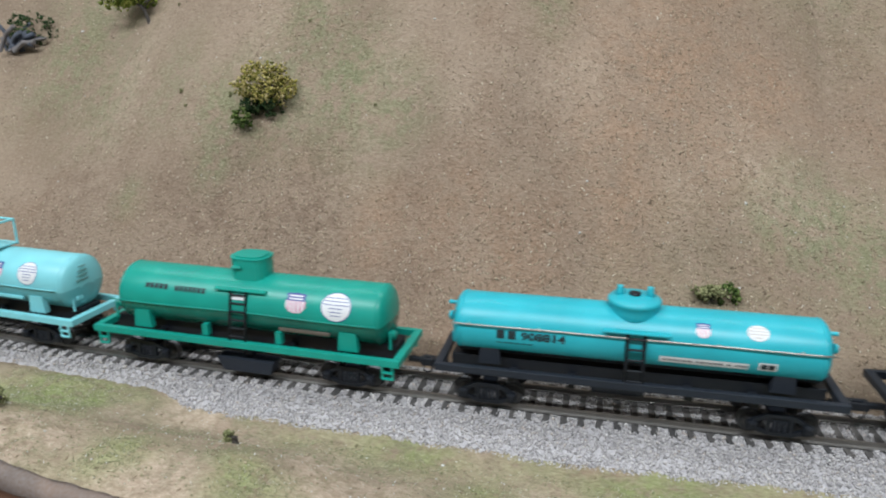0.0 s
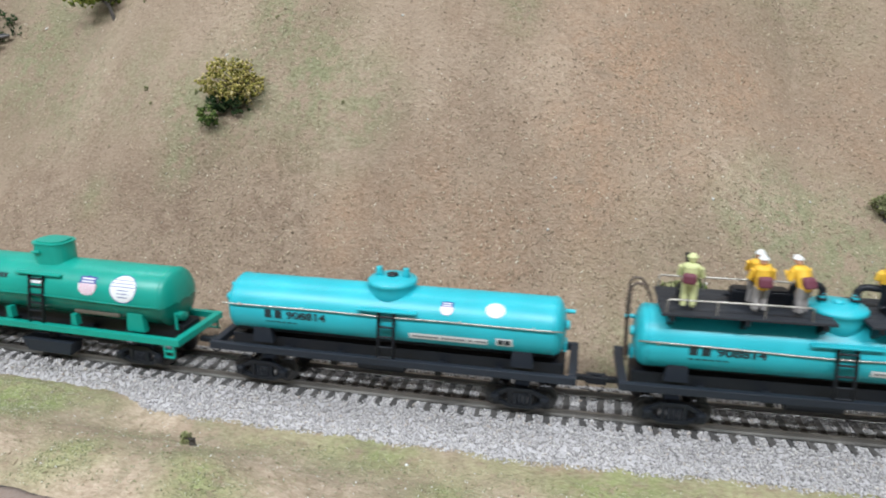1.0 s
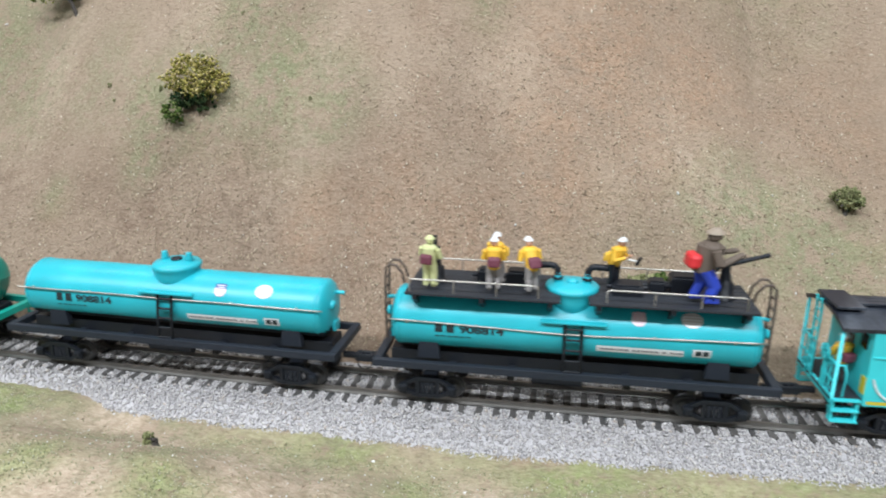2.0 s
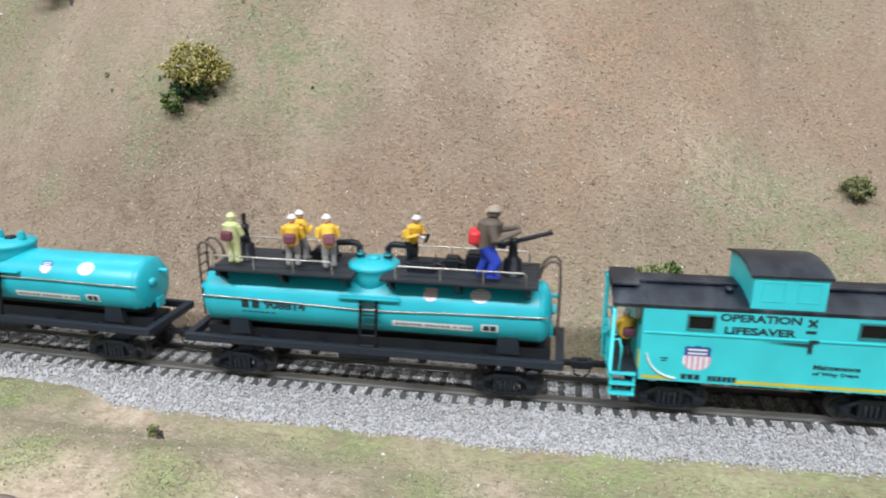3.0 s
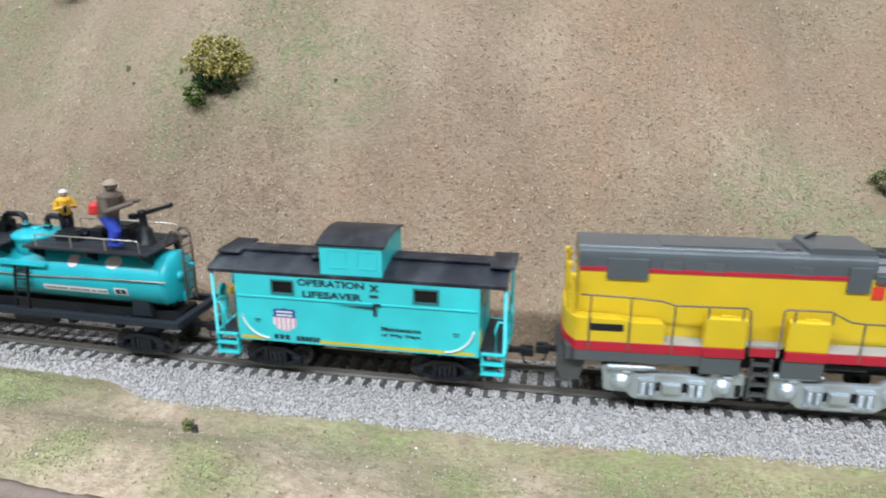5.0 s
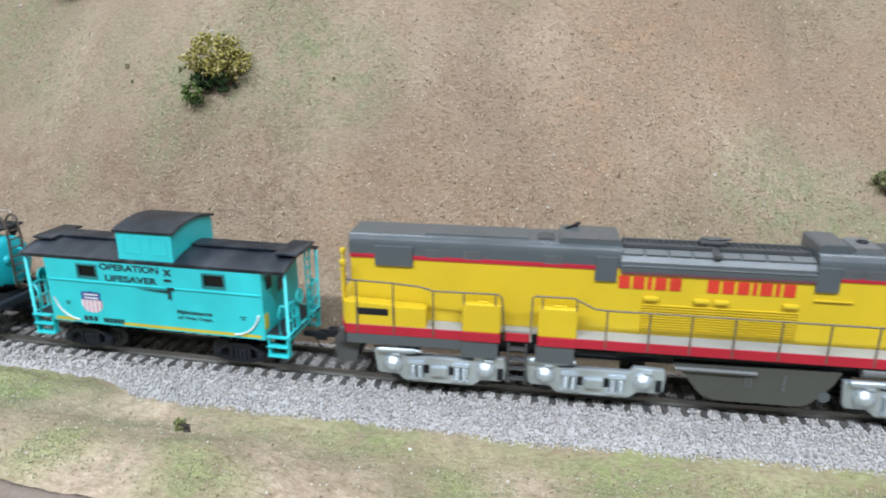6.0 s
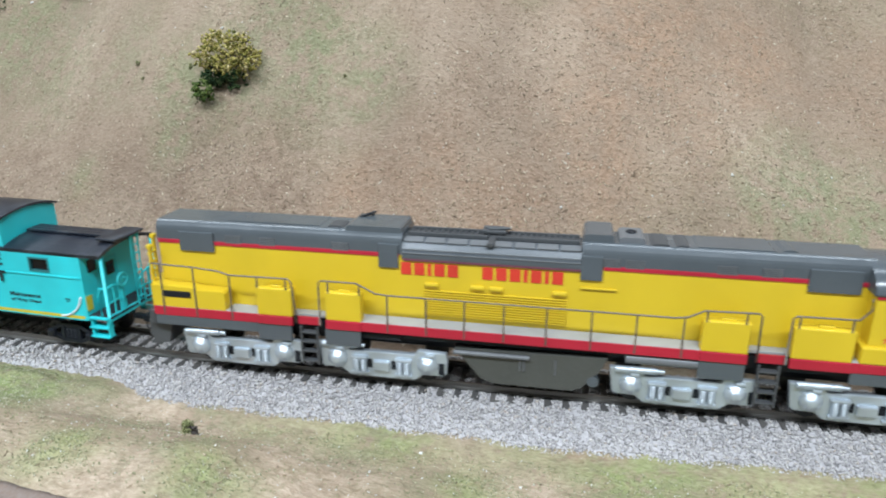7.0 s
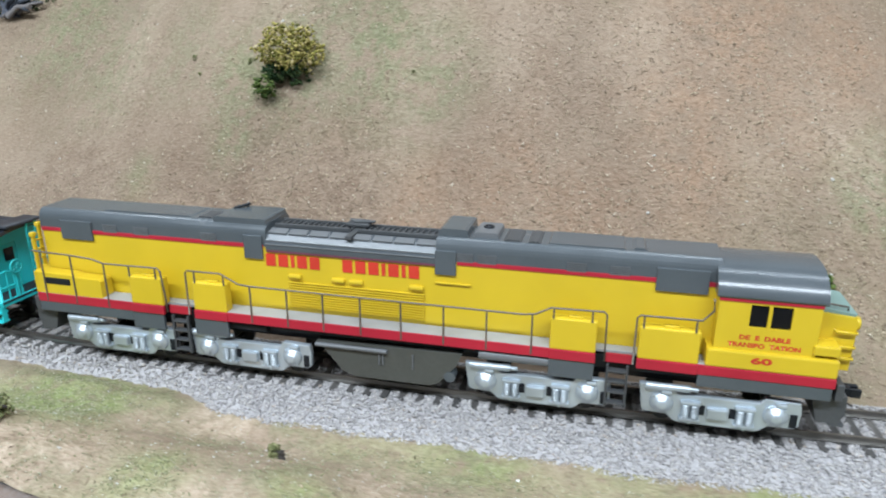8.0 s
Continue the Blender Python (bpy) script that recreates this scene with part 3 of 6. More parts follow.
    bm = bmesh.new()
    round_mark(bm, 43.2, 40.6, 7.4, 4.3, 0, 4)
    part("round_badge", wrap(bm, zc, r), [WHITE, SAND, PINK], car, "round white badge")
    return car


def green_tank_car(label, cx, colour, railing):
    zc, r = 30.6, 13.3
    car = tank_car_body(label, cx)
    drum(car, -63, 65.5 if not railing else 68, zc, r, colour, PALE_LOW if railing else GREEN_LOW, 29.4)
    # sheet-metal skirt with a seam at half height
    underframe(car, 72.5, colour, 14.2, 17.4, 17.0)
    centre_beam(car, 70)
    for q in (-49, 49):
        freight_truck(car, q)
        saddle(car, q, colour, 17.2, 25.5, 9, 11.5)
    for q in (-17, 18):
        saddle(car, q, colour, 17.2, 22.5, 3, 12.5)
    coupler(car, -72, -1)
    coupler(car, 72, 1)
    bm = bmesh.new()
    prof = []
    for k, (cx_, cy_) in enumerate(((3.2, 1.4), (-3.2, 1.4), (-3.2, -1.4), (3.2, -1.4))):
        for a in range(0, 91, 18):
            t = radians(90 * k + a)
            prof.append((0.6 + cx_ + 5.2 * math.cos(t), cy_ + 5.2 * math.sin(t)))
    extrude(bm, prof, 40, 51.6, "z")
    extrude(bm, [(0.6 + (x - 0.6) * 1.05, y * 1.05) for x, y in prof], 51.6, 52.3, "z")
    extrude(bm, [(0.6 + (x - 0.6) * 0.85, y * 0.85) for x, y in prof], 52.3, 53.0, "z")
    dome = part("dome", bm, colour, car, "rounded rectangular dome")
    bm = bmesh.new()
    rod(bm, (-5.5, -7.3, 48.2), (-1, -7.3, 48.2), 0.5)
    box(bm, -3.2, -6.8, 48.2, 3.4, 1.0, 1.6, 0.3)
    part("latch", bm, colour, dome)
    bm = bmesh.new()
    box(bm, 0.3, -10.9, 39.4, 24, 2.6, 0.9, 0.25)
    part("step_board", bm, colour, car)
    ladder(car, -0.3, -11.9, 39, -15.8, 17, 7.4, BLACK, 6)
    bm = bmesh.new()
    rect(bm, -3.0, 2.6, 35.4, 37.4, 0)
    part("plate", wrap(bm, zc, r, 0.5), WHITE, car, "small white plate on the ladder")
    strap_rail(car, [(q, -13.75, 30.0 + 0.25 * math.cos(q / 14)) for q in range(-64, 68, 6)], 0.3, [(q, -13.4, 30) for q in (-58, -30, 28, 58)], colour)
    for s in (-1, 1):
        for t in (-1, 1):
            bm = bmesh.new()
            for q in (-2.2, 2.2):
                box(bm, s * 67.5 + q, t * 16.6, 11.4, 0.8, 0.8, 5.8, 0.15)
            for z in (8.8, 11.6):
                box(bm, s * 67.5, t * 16.6, z, 4.4, 1.4, 0.7, 0.15)
            part("step", bm, colour, car)
    bm = bmesh.new()
    extrude(bm, [(-12, 7.6), (15, 7.6), (13.5, 1.8), (-9, 1.8)], -14.5, -7.5)
    box(bm, 1.5, -9, 9.6, 4, 3, 5)
    part("equipment_box", bm, SLATE, car, "black equipment box under the frame")
    bm = bmesh.new()
    box(bm, 29.5, -12.2, 23.7, 23, 1.0, 1.6, 0.3)
    part("side_bar", bm, RAILWIRE if not railing else colour, car)
    for s in (-1, 1):
        bm = bmesh.new()
        lathe(bm, [(2.2, s * 64), (2.0, s * 66.6), (0.2, s * 66.8)], 12, "x", 0, (0, -2, 22))
        box(bm, s * 66, -5, 24, 3, 4, 2, 0.4)
        rod(bm, (s * 66, -8, 26), (s * 66, -8, 18), 0.6)
        part("end_fitting", bm, colour, car)
    bm = bmesh.new()
    for k in range(5):
        rect(bm, -46.2 + 2.3 * k, -44.4 + 2.3 * k, 36.6, 38.6, 0)
    for k in range(7):
        rect(bm, -31.5 + 2.21 * k, -29.8 + 2.21 * k, 36.4, 38.4, 0)
    part("lettering", wrap(bm, zc, r), INK, car, "dark green lettering as plain blocks")
    bm = bmesh.new()
    shield_mark(bm, 26.2, 36.7, 9.0, 8.0, 0)
    part("shield_badge", wrap(bm, zc, r), [WHITE, NAVY, PINK], car, "red, white and blue badge")
    bm = bmesh.new()
    round_mark(bm, 44.2 if not railing else 45.5, 36.6, 12.8 if not railing else 11, 11.0 if not railing else 9.8, 0, 6)
    part("round_badge", wrap(bm, zc, r), [WHITE, NAVY, PINK], car, "round white badge with wavy blue print")
    if railing:
        bm = bmesh.new()
        for sy in (-6, 6):
            for q in (-20, 1, 22):
                rod(bm, (q, sy, 44), (q, sy, 57), 0.6, 6)
            rod(bm, (-20, sy, 57), (22, sy, 57), 0.6, 6)
        rod(bm, (22, -6, 57), (22, 6, 57), 0.6, 6)
        box(bm, 1, 0, 45, 44, 12, 0.8, 0.2)
        part("top_railing", bm, colour, car, "pale railing round the top walkway")
        for k in range(4):
            bm = bmesh.new()
            box(bm, 68.2, -3 + k * 0.3, 33 + 2.2 * k, 0.5, 7 - k, 0.7, 0.1)
            part("end_print", bm, INK_PALE, car)
    return car


PRINT = paint("grey_print", (0.20, 0.21, 0.22), 0.5)
SAND = paint("pale_print", (0.50, 0.46, 0.42), 0.6)
INK_PALE = paint("grey_green_print", (0.12, 0.30, 0.29), 0.5)
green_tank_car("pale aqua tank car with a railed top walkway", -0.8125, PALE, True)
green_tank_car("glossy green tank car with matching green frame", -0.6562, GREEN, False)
aqua_tank_car("turquoise tank car with black underside and black frame", -0.4950, False)
FIRE_CAR = aqua_tank_car("turquoise firefighting tank car with black decks on top", -0.3305, True)


def deck_gear(car):
    """The two decks with brackets, railings, pumps and water monitors."""
    for x0, x1 in ((-62, -4.5), (6.0, 64.5)):
        n = 7
        bm = bmesh.new()
        box(bm, (x0 + x1) / 2, -1, 46.3, x1 - x0 - 3, 26, 0.6)
        deck = part("deck", bm, DECK, car, "black planked deck")
        for k in range(n):
            w = 29.0 / n
            bm = bmesh.new()
            box(bm, (x0 + x1) / 2, -15.5 + w * (k + 0.5), 47.0 + random.uniform(-0.08, 0.08), x1 - x0 + random.uniform(-0.4, 0.4), w - 0.25, 1.1, 0.2)
            part("plank", bm, DECK, deck)
        for q in (0.06, 0.5, 0.94):
            x = x0 + (x1 - x0) * q
            for s in (-1, 1):
                bm = bmesh.new()
                yo = -15.0 if s < 0 else 13.0
                extrude(bm, [(yo, 46.4), (yo, 44.6), (s * 9.0, 40.6), (s * 8.2, 46.4)], x - 0.9, x + 0.9, "x")
                part("bracket", bm, BLACK, deck)
    for sy in (-14.2, 12.2):
        for a, b in ((-60.5, -12.5), (12, 60)):
            bm = bmesh.new()
            pipe(bm, [(a, sy, 47.4), (a, sy, 52.0), (a + 1.0, sy, 52.6), (b - 1.0, sy, 52.6), (b, sy, 52.0), (b, sy, 47.4)], 0.34)
            for q in (0.35, 0.68):
                rod(bm, (a + (b - a) * q, sy, 47.4), (a + (b - a) * q, sy, 52.6), 0.28, 6)
            part("railing", bm, WIRE, car, "thin steel deck railing")
    for s in (-1, 1):
        bm = bmesh.new()
        for y in (-3.5, 3.0):
            pipe(bm, [(s * 72, y, 22), (s * 72.4, y, 44), (s * 72, y, 52.5), (s * 70.5, y, 54.2), (s * 68, y, 54.0), (s * 65.5, y, 51), (s * 64.6, y, 47)], 0.55)
        for z in range(24, 52, 4):
            rod(bm, (s * 72.3, -3.5, z), (s * 72.3, 3.0, z), 0.4, 6)
        part("end_ladder", bm, RUST, car, "dark brown end ladder with curved grab rails")
    for x, way, far in ((-52.5, (-0.1, 0.2, 0.97), 5), (54.3, (0.95, 0.0, 0.31), 14)):
        bm = bmesh.new()
        lathe(bm, [(4.4, 47), (4.4, 48.0), (3.6, 48.4), (3.4, 53.5), (2.6, 54.2), (1.9, 55), (1.5, 60), (1.8, 60.4), (1.8, 62), (0.2, 62.4)], 18, at=(x, -1.5, 0))
        mon = part("monitor", bm, BLACK, car, "black water monitor on a round base")
        bm = bmesh.new()
        d, c = Vector(way), Vector((x, -1.5, 60.6))
        rod(bm, c - 6 * d, c + far * d, 1.1, 10, 0, 0.8)
        rod(bm, c + (far - 0.5) * d, c + (far + 1) * d, 0.95, 10)
        box(bm, c.x - 4.5 * d.x, c.y - 4.5 * d.y, c.z - 4.5 * d.z, 3.6, 2.6, 2.4, 0.5)
        part("nozzle", bm, BLACK, mon)
    for x, w, d, h, y in ((-32, 9, 6, 5.5, 2), (-20.5, 9, 7, 5.5, 2.5), (20, 11, 8, 4.2, -2.5), (31, 6, 6, 5, 1), (41, 10, 8, 6.5, 4)):
        bm = bmesh.new()
        box(bm, x, y, 47 + h / 2, w, d, h, 0.5)
        box(bm, x, y, 47 + h + 0.3, w * 0.8, d * 0.8, 0.8, 0.2)
        rod(bm, (x - w / 2 - 2, y, 50), (x + w / 2 + 2, y, 50), 0.8, 8)
        part("pump_box", bm, BLACK, car, "black pump housing")
    for a, b in ((-5.6, -16), (5.6, 16)):
        bm = bmesh.new()
        s = 1 if b > 0 else -1
        pipe(bm, [(a, 0.5, 52), (a + s * 0.1, 0.5, 54.6), (a + s * 1.2, 0.5, 56), (a + s * 3, 0.5, 56.4), (b - s * 1.6, 0.5, 56.0), (b - s * 0.4, 0.5, 54.8), (b, 0.5, 52.6), (b, 0.5, 48)], 1.3, 10)
        lathe(bm, [(1.9, 50.8), (1.9, 51.8)], 12, at=(a, 0.5, 0))
        part("hose_pipe", bm, BLACK, car, "black elbow pipe")


RUST = paint("dark_brown_metal", (0.09, 0.065, 0.05), 0.55, metal=0.3)
deck_gear(FIRE_CAR)


# ---- painted figurines, each a plain shape ----
SUIT_YELLOW = paint("figure_yellow", (0.80, 0.47, 0.03), 0.6, amount=0.04)
SUIT_LIME = paint("figure_lime", (0.60, 0.62, 0.30), 0.6, amount=0.04)
TROUSER = paint("figure_grey", (0.27, 0.25, 0.24), 0.7)
DARKSUIT = paint("figure_dark_grey", (0.035, 0.033, 0.032), 0.7)
MAROON = paint("figure_maroon", (0.13, 0.025, 0.045), 0.6)
FIG_WHITE = paint("figure_white", (0.66, 0.66, 0.64), 0.6)
SKIN = paint("figure_tan", (0.50, 0.27, 0.17), 0.6)
BROWN = paint("figure_brown", (0.12, 0.088, 0.065), 0.75, vary=0.25)
BLUE = paint("figure_blue", (0.012, 0.045, 0.42), 0.55)
FIG_RED = paint("figure_red", (0.62, 0.02, 0.025), 0.5)
FIG_PALE = paint("figure_pale_brown", (0.30, 0.24, 0.18), 0.7)


def blob(bm, c, s, slot, seg=10):
    o = bmesh.ops.create_uvsphere(bm, u_segments=seg, v_segments=max(6, seg - 2), radius=1)
    bmesh.ops.transform(bm, matrix=Matrix.Translation(c) @ Matrix.Diagonal((*s, 1)), verts=o["verts"])
    for f in {f for v in o["verts"] for f in v.link_faces}:
        f.material_index, f.smooth = slot, True


def figurine(label, x, y, z, turn, top, legs, pack, hat, scale=1.0, lean=0.0, reach=1.0, bulk=1.15, car=None, face=None, tool=False, crouch=0.0, stride=0.0):
    """A plain little standing figure about 20 mm tall."""
    bm = bmesh.new()
    for s in (-1, 1):
        knee = Vector((0.5 + stride * (0.8 - 0.8 * s), s * 1.3, 4.6))
        foot = Vector((0.1 - stride * s, s * 1.4, 0.6))
        rod(bm, foot, knee, 0.95, 8, 1, 1.2)
        rod(bm, knee, (0.1, s * 1.05, 9.2), 1.2, 8, 1, 1.5)
        blob(bm, knee, (1.2, 1.2, 1.2), 1, 8)
        box(bm, foot.x + 0.6, s * 1.4, 0.5, 2.8, 1.5, 1.0, 0.3, slot=1)
    rod(bm, (0, 0, 8.6), (lean, 0, 15.6), 2.1, 12, 0, 2.5)
    blob(bm, (lean, 0, 15.4), (1.9, 2.9, 1.5), 0)
    blob(bm, (0.1, 0, 9.0), (1.9, 2.2, 1.4), 0)
    for s in (-1, 1):
        sh, el = Vector((lean, s * 2.8, 15.2)), Vector((lean + 1.0, s * 3.4, 11.6))
        ha = Vector((lean + 1.0 + 3.4 * reach, s * 1.5, 11.8 + 1.4 * reach))
        rod(bm, sh, el, 0.95, 8, 0, 0.85)
        rod(bm, el, ha, 0.85, 8, 0, 0.7)
        blob(bm, ha, (0.75, 0.7, 0.7), 4, 6)
    blob(bm, (lean + 0.3, 0, 18.2), (1.35, 1.25, 1.6), 4)
    lathe(bm, [(1.65, 19.0), (1.5, 19.25), (1.15, 19.8), (0.75, 20.3), (0.1, 20.45)], 12, slot=3, at=(lean + 0.2, 0, 0))
    box(bm, lean * 0.7 - 2.6, 0, 11.6, 2.4, 4.2, 4.0, 0.9, slot=2)
    if tool:
        rod(bm, (-2.5, 1.6, 11.0), (9.0, -2.0, 13.0), 0.38, 7, 3)
        rod(bm, (8.6, -2.0, 11.4), (9.2, -2.0, 14.8), 0.6, 7, 1)
    for v in bm.verts:
        if v.co.z > 9.0:
            k = v.co.z - 9.0
            v.co.x += crouch * k
            v.co.z -= 0.45 * crouch * crouch * k
        v.co.x, v.co.y = v.co.x * bulk, v.co.y * bulk
    bmesh.ops.scale(bm, vec=(scale,) * 3, verts=bm.verts)
    ob = part("figurine", bm, [top, legs, pack, hat, face or SKIN], None, "", "")
    tagged(ob, label, "figurine", "painted figurines on the fire car")
    RIDERS.append((ob, car or "fire", pose(x / 1000, y / 1000, z / 1000, 0, 0, turn)))
    return ob


RIDERS = []
figurine("small lime-suited figurine with a maroon pack on a black deck", -53.2, -11.0, 47.6, 75, SUIT_LIME, SUIT_LIME, MAROON, SUIT_LIME, reach=0.5, face=SUIT_LIME)
figurine("small yellow-jacketed figurine with white hat and maroon pouch", -29.2, -10.5, 47.6, 95, SUIT_YELLOW, TROUSER, MAROON, FIG_WHITE, reach=0.6, lean=0.3, crouch=0.1, stride=0.6)
figurine("small yellow-jacketed figurine with white hat beside another one", -29.0, -2.5, 47.6, 60, SUIT_YELLOW, TROUSER, MAROON, FIG_WHITE, reach=0.9, stride=0.6)
figurine("small yellow-jacketed figurine with white hat at a pump box", -14.8, -9.5, 47.6, 115, SUIT_YELLOW, TROUSER, MAROON, FIG_WHITE, reach=1.0, lean=0.9, crouch=0.35, stride=0.6)
figurine("small yellow-jacketed figurine with white hat behind a pump box", 14.8, 1.0, 47.6, -35, SUIT_YELLOW, BLACK, SUIT_YELLOW, FIG_WHITE, reach=0.8, lean=0.4, crouch=0.2, tool=True)
figurine("larger brown figurine with blue trousers and red pack", 44.6, -9.5, 47.6, 8, BROWN, BLUE, FIG_RED, FIG_PALE, scale=1.36, reach=1.25, lean=0.5, bulk=1.4, face=BROWN, stride=0.9, crouch=0.08)
figurine("small yellow-jacketed figurine on the end platform of the caboose", -54.6, -5.0, 17.2, 110, SUIT_YELLOW, DARKSUIT, MAROON, FIG_WHITE, scale=0.98, reach=0.5, car="caboose")


def panel(bm, x0, x1, z0, z1, y0, y1, holes, slot=0):
    """An upright wall between y0 and y1 with openings (x0, x1, z0, z1) right through it."""
    xs = sorted({x0, x1, *[h[0] for h in holes], *[h[1] for h in holes]})
    for a, b in zip(xs, xs[1:]):
        m = (a + b) / 2
        cuts = sorted((h[2], h[3]) for h in holes if h[0] < m < h[1])
        z = z0
        for lo, hi in cuts + [(z1, z1)]:
            if lo > z:
                box(bm, m, (y0 + y1) / 2, (z + lo) / 2, b - a, y1 - y0, lo - z, slot=slot)
            z = hi


def caboose():
    car = tagged(new("caboose"), "turquoise caboose with black roof and cupola", "train car", "cars of the work train")
    VEHICLES.append((car, -0.1791))
    W = 17.4
    wins = [(-35.8, -26.2, 35.0, 41.4), (20.2, 30.2, 35.0, 41.4)]
    bm = bmesh.new()
    box(bm, -2.6, 0, 16.4, 90, 32, 1.2)
    body = part("body", bm, AQUA_LIGHT, car)
    for s in (-1, 1):
        bm = bmesh.new()
        panel(bm, -50.6, 45.2, 14.4, 43.6, min(s * W, s * (W - 1.2)), max(s * W, s * (W - 1.2)), wins)
        bmesh.ops.remove_doubles(bm, verts=bm.verts, dist=0.001)
        part("side_wall", bm, AQUA_LIGHT, body)
    for q in (-50.0, 44.6):
        bm = bmesh.new()
        for y0, y1, z0, z1 in ((-16.2, -4, 15.8, 43.8), (4, 16.2, 15.8, 43.8), (-4, 4, 38, 43.8)):
            box(bm, q, (y0 + y1) / 2, (z0 + z1) / 2, 1.2, y1 - y0, z1 - z0)
        part("end_wall", bm, AQUA_LIGHT, body)
    for s in (-1, 1):
        bm = bmesh.new()
        box(bm, -2.7, s * (W + 0.1), 33.6, 94, 0.7, 0.8, 0.2)
        part("belt_rail", bm, AQUA_LIGHT, body)
    for q in (-50.0, 44.6):
        bm = bmesh.new()
        box(bm, q, 0, 27, 0.8, 8, 21.5, 0.2)
        door = part("door", bm, AQUA_LIGHT, body)
        bm = bmesh.new()
        box(bm, q + (0.5 if q > 0 else -0.5), 0, 33, 0.3, 5, 6, 0.1)
        part("pane", bm, GLASS_DARK, door)
        bm = bmesh.new()
        box(bm, q + (0.75 if q > 0 else -0.75), -11, 37.5, 0.4, 5, 5.5, 0.15)
        part("end_window", bm, GLASS_DARK, body, "small dark end window")
        bm = bmesh.new()
        box(bm, q + (0.8 if q > 0 else -0.8), -15.4, 22.0, 0.4, 3.4, 6.5, 0.15)
        part("end_panel", bm, STRIPE, body, "faded yellow corner panel")
    for x0, x1, z0, z1 in wins:
        for s in (-1, 1):
            bm = bmesh.new()
            for z in (z0 + 0.35, z1 - 0.35):
                box(bm, (x0 + x1) / 2, s * (W - 0.3), z, x1 - x0, 1.2, 0.7)
            for x in (x0 + 0.35, x1 - 0.35):
                box(bm, x, s * (W - 0.3), (z0 + z1) / 2, 0.7, 1.2, z1 - z0 - 1.4)
            fr = part("window_frame", bm, DARKSASH, body, "dark window frame")
            # near-black sheet closes the open window, standing in for the shaded inside
            bm = bmesh.new()
            box(bm, (x0 + x1) / 2, s * (W - 0.8), (z0 + z1) / 2, x1 - x0 - 1.2, 0.3, z1 - z0 - 1.2)
            part("pane", bm, GLASS_DARK, fr)
    # arched roof in two lengths, running past the cupola
    def roof_line(w, z0, rise, thick, n=14):
        up = [(w * (i / n * 2 - 1), z0 + rise * (1 - (i / n * 2 - 1) ** 2)) for i in range(n + 1)]
        return up + [(y * 0.985, z - thick) for y, z in up[::-1]]
    bm = bmesh.new()
    extrude(bm, roof_line(17.8, 44.4, 3.5, 1.5), -61.4, 55.2, "x", smooth=False)
    roof = part("roof", bm, ROOF, car, "black arched roof with grey scuffs")
    for x0, x1 in ((-61.2, -16.5), (9.2, 57.4)):
        bm = bmesh.new()
        for k in range(3):
            box(bm, (x0 + x1) / 2, -3.0 + 3.0 * k, 48.7, x1 - x0, 2.7, 0.9, 0.15)
        x = x0 + 3
        while x < x1 - 3:
            box(bm, x, 0, 48.0, 1.2, 8, 1.2)
            x += 9
        ex = x0 + 5 if x0 < -30 else x1 - 5
        box(bm, ex, 0, 48.8, 9.5, 19, 1.1, 0.3)
        part("roof_walk", bm, ROOF, roof, "black planked roof walk")
    bm = bmesh.new()
    lathe(bm, [(1.5, 47.5), (1.5, 49.0), (0.3, 49.2)], 12, at=(-20.5, -8, 0))
    part("vent", bm, ROOF, roof)
    # cupola
    bm = bmesh.new()
    for s in (-1, 1):
        panel(bm, -15.4, 8.6, 44.6, 56.3, min(s * 17.0, s * 15.8), max(s * 17.0, s * 15.8), [])
    for q in (-14.8, 8.0):
        extrude(bm, [(-15.8, 45), (15.8, 45), (15.8, 56.3), (8, 57.8), (0, 58.4), (-8, 57.8), (-15.8, 56.3)], q - 0.6, q + 0.6, "x")
    cup = part("cupola", bm, AQUA_LIGHT, car)
    bm = bmesh.new()
    extrude(bm, roof_line(17.9, 57.1, 2.6, 0.9), -16.6, 9.8, "x")
    part("cupola_roof", bm, ROOF, cup, "black arched cupola roof")
    for x0, x1 in ((-12.4, -5.2), (-0.8, 6.4)):
        for s in (-1, 1):
            bm = bmesh.new()
            for z in (47.6, 54.6):
                box(bm, (x0 + x1) / 2, s * 17.05, z, x1 - x0, 0.3, 0.4)
            for x in (x0, x1):
                box(bm, x, s * 17.05, 51.1, 0.4, 0.3, 6.6)
            part("window_frame", bm, AQUA_LIGHT, cup, "blank cupola window outline")
    # frame, platforms, steps, end railings
    bm = bmesh.new()
    box(bm, -2.6, 0, 14.6, 92, 24, 2.2, 0.3)
    box(bm, -2.6, 0, 12.4, 100, 7, 3.0, 0.3)
    rod(bm, (-12, -5, 10.5), (2, -5, 10.5), 2.6, 12)
    part("underframe", bm, BLACK, car, "black underframe and brake cylinder")
    for way, x0, x1 in ((-1, -61.2, -50.6), (1, 45.2, 55.4)):
        m = (x0 + x1) / 2
        bm = bmesh.new()
        box(bm, m, 0, 16.2, x1 - x0, 33, 1.2, 0.2)
        plat = part("platform", bm, DECK, car, "dark grey end platform")
        xe = x0 + 0.8 if way < 0 else x1 - 0.8
        bm = bmesh.new()
        box(bm, xe, 0, 15.6, 1.4, 33.5, 2.6, 0.3)
        part("end_beam", bm, AQUA_LIGHT, plat)
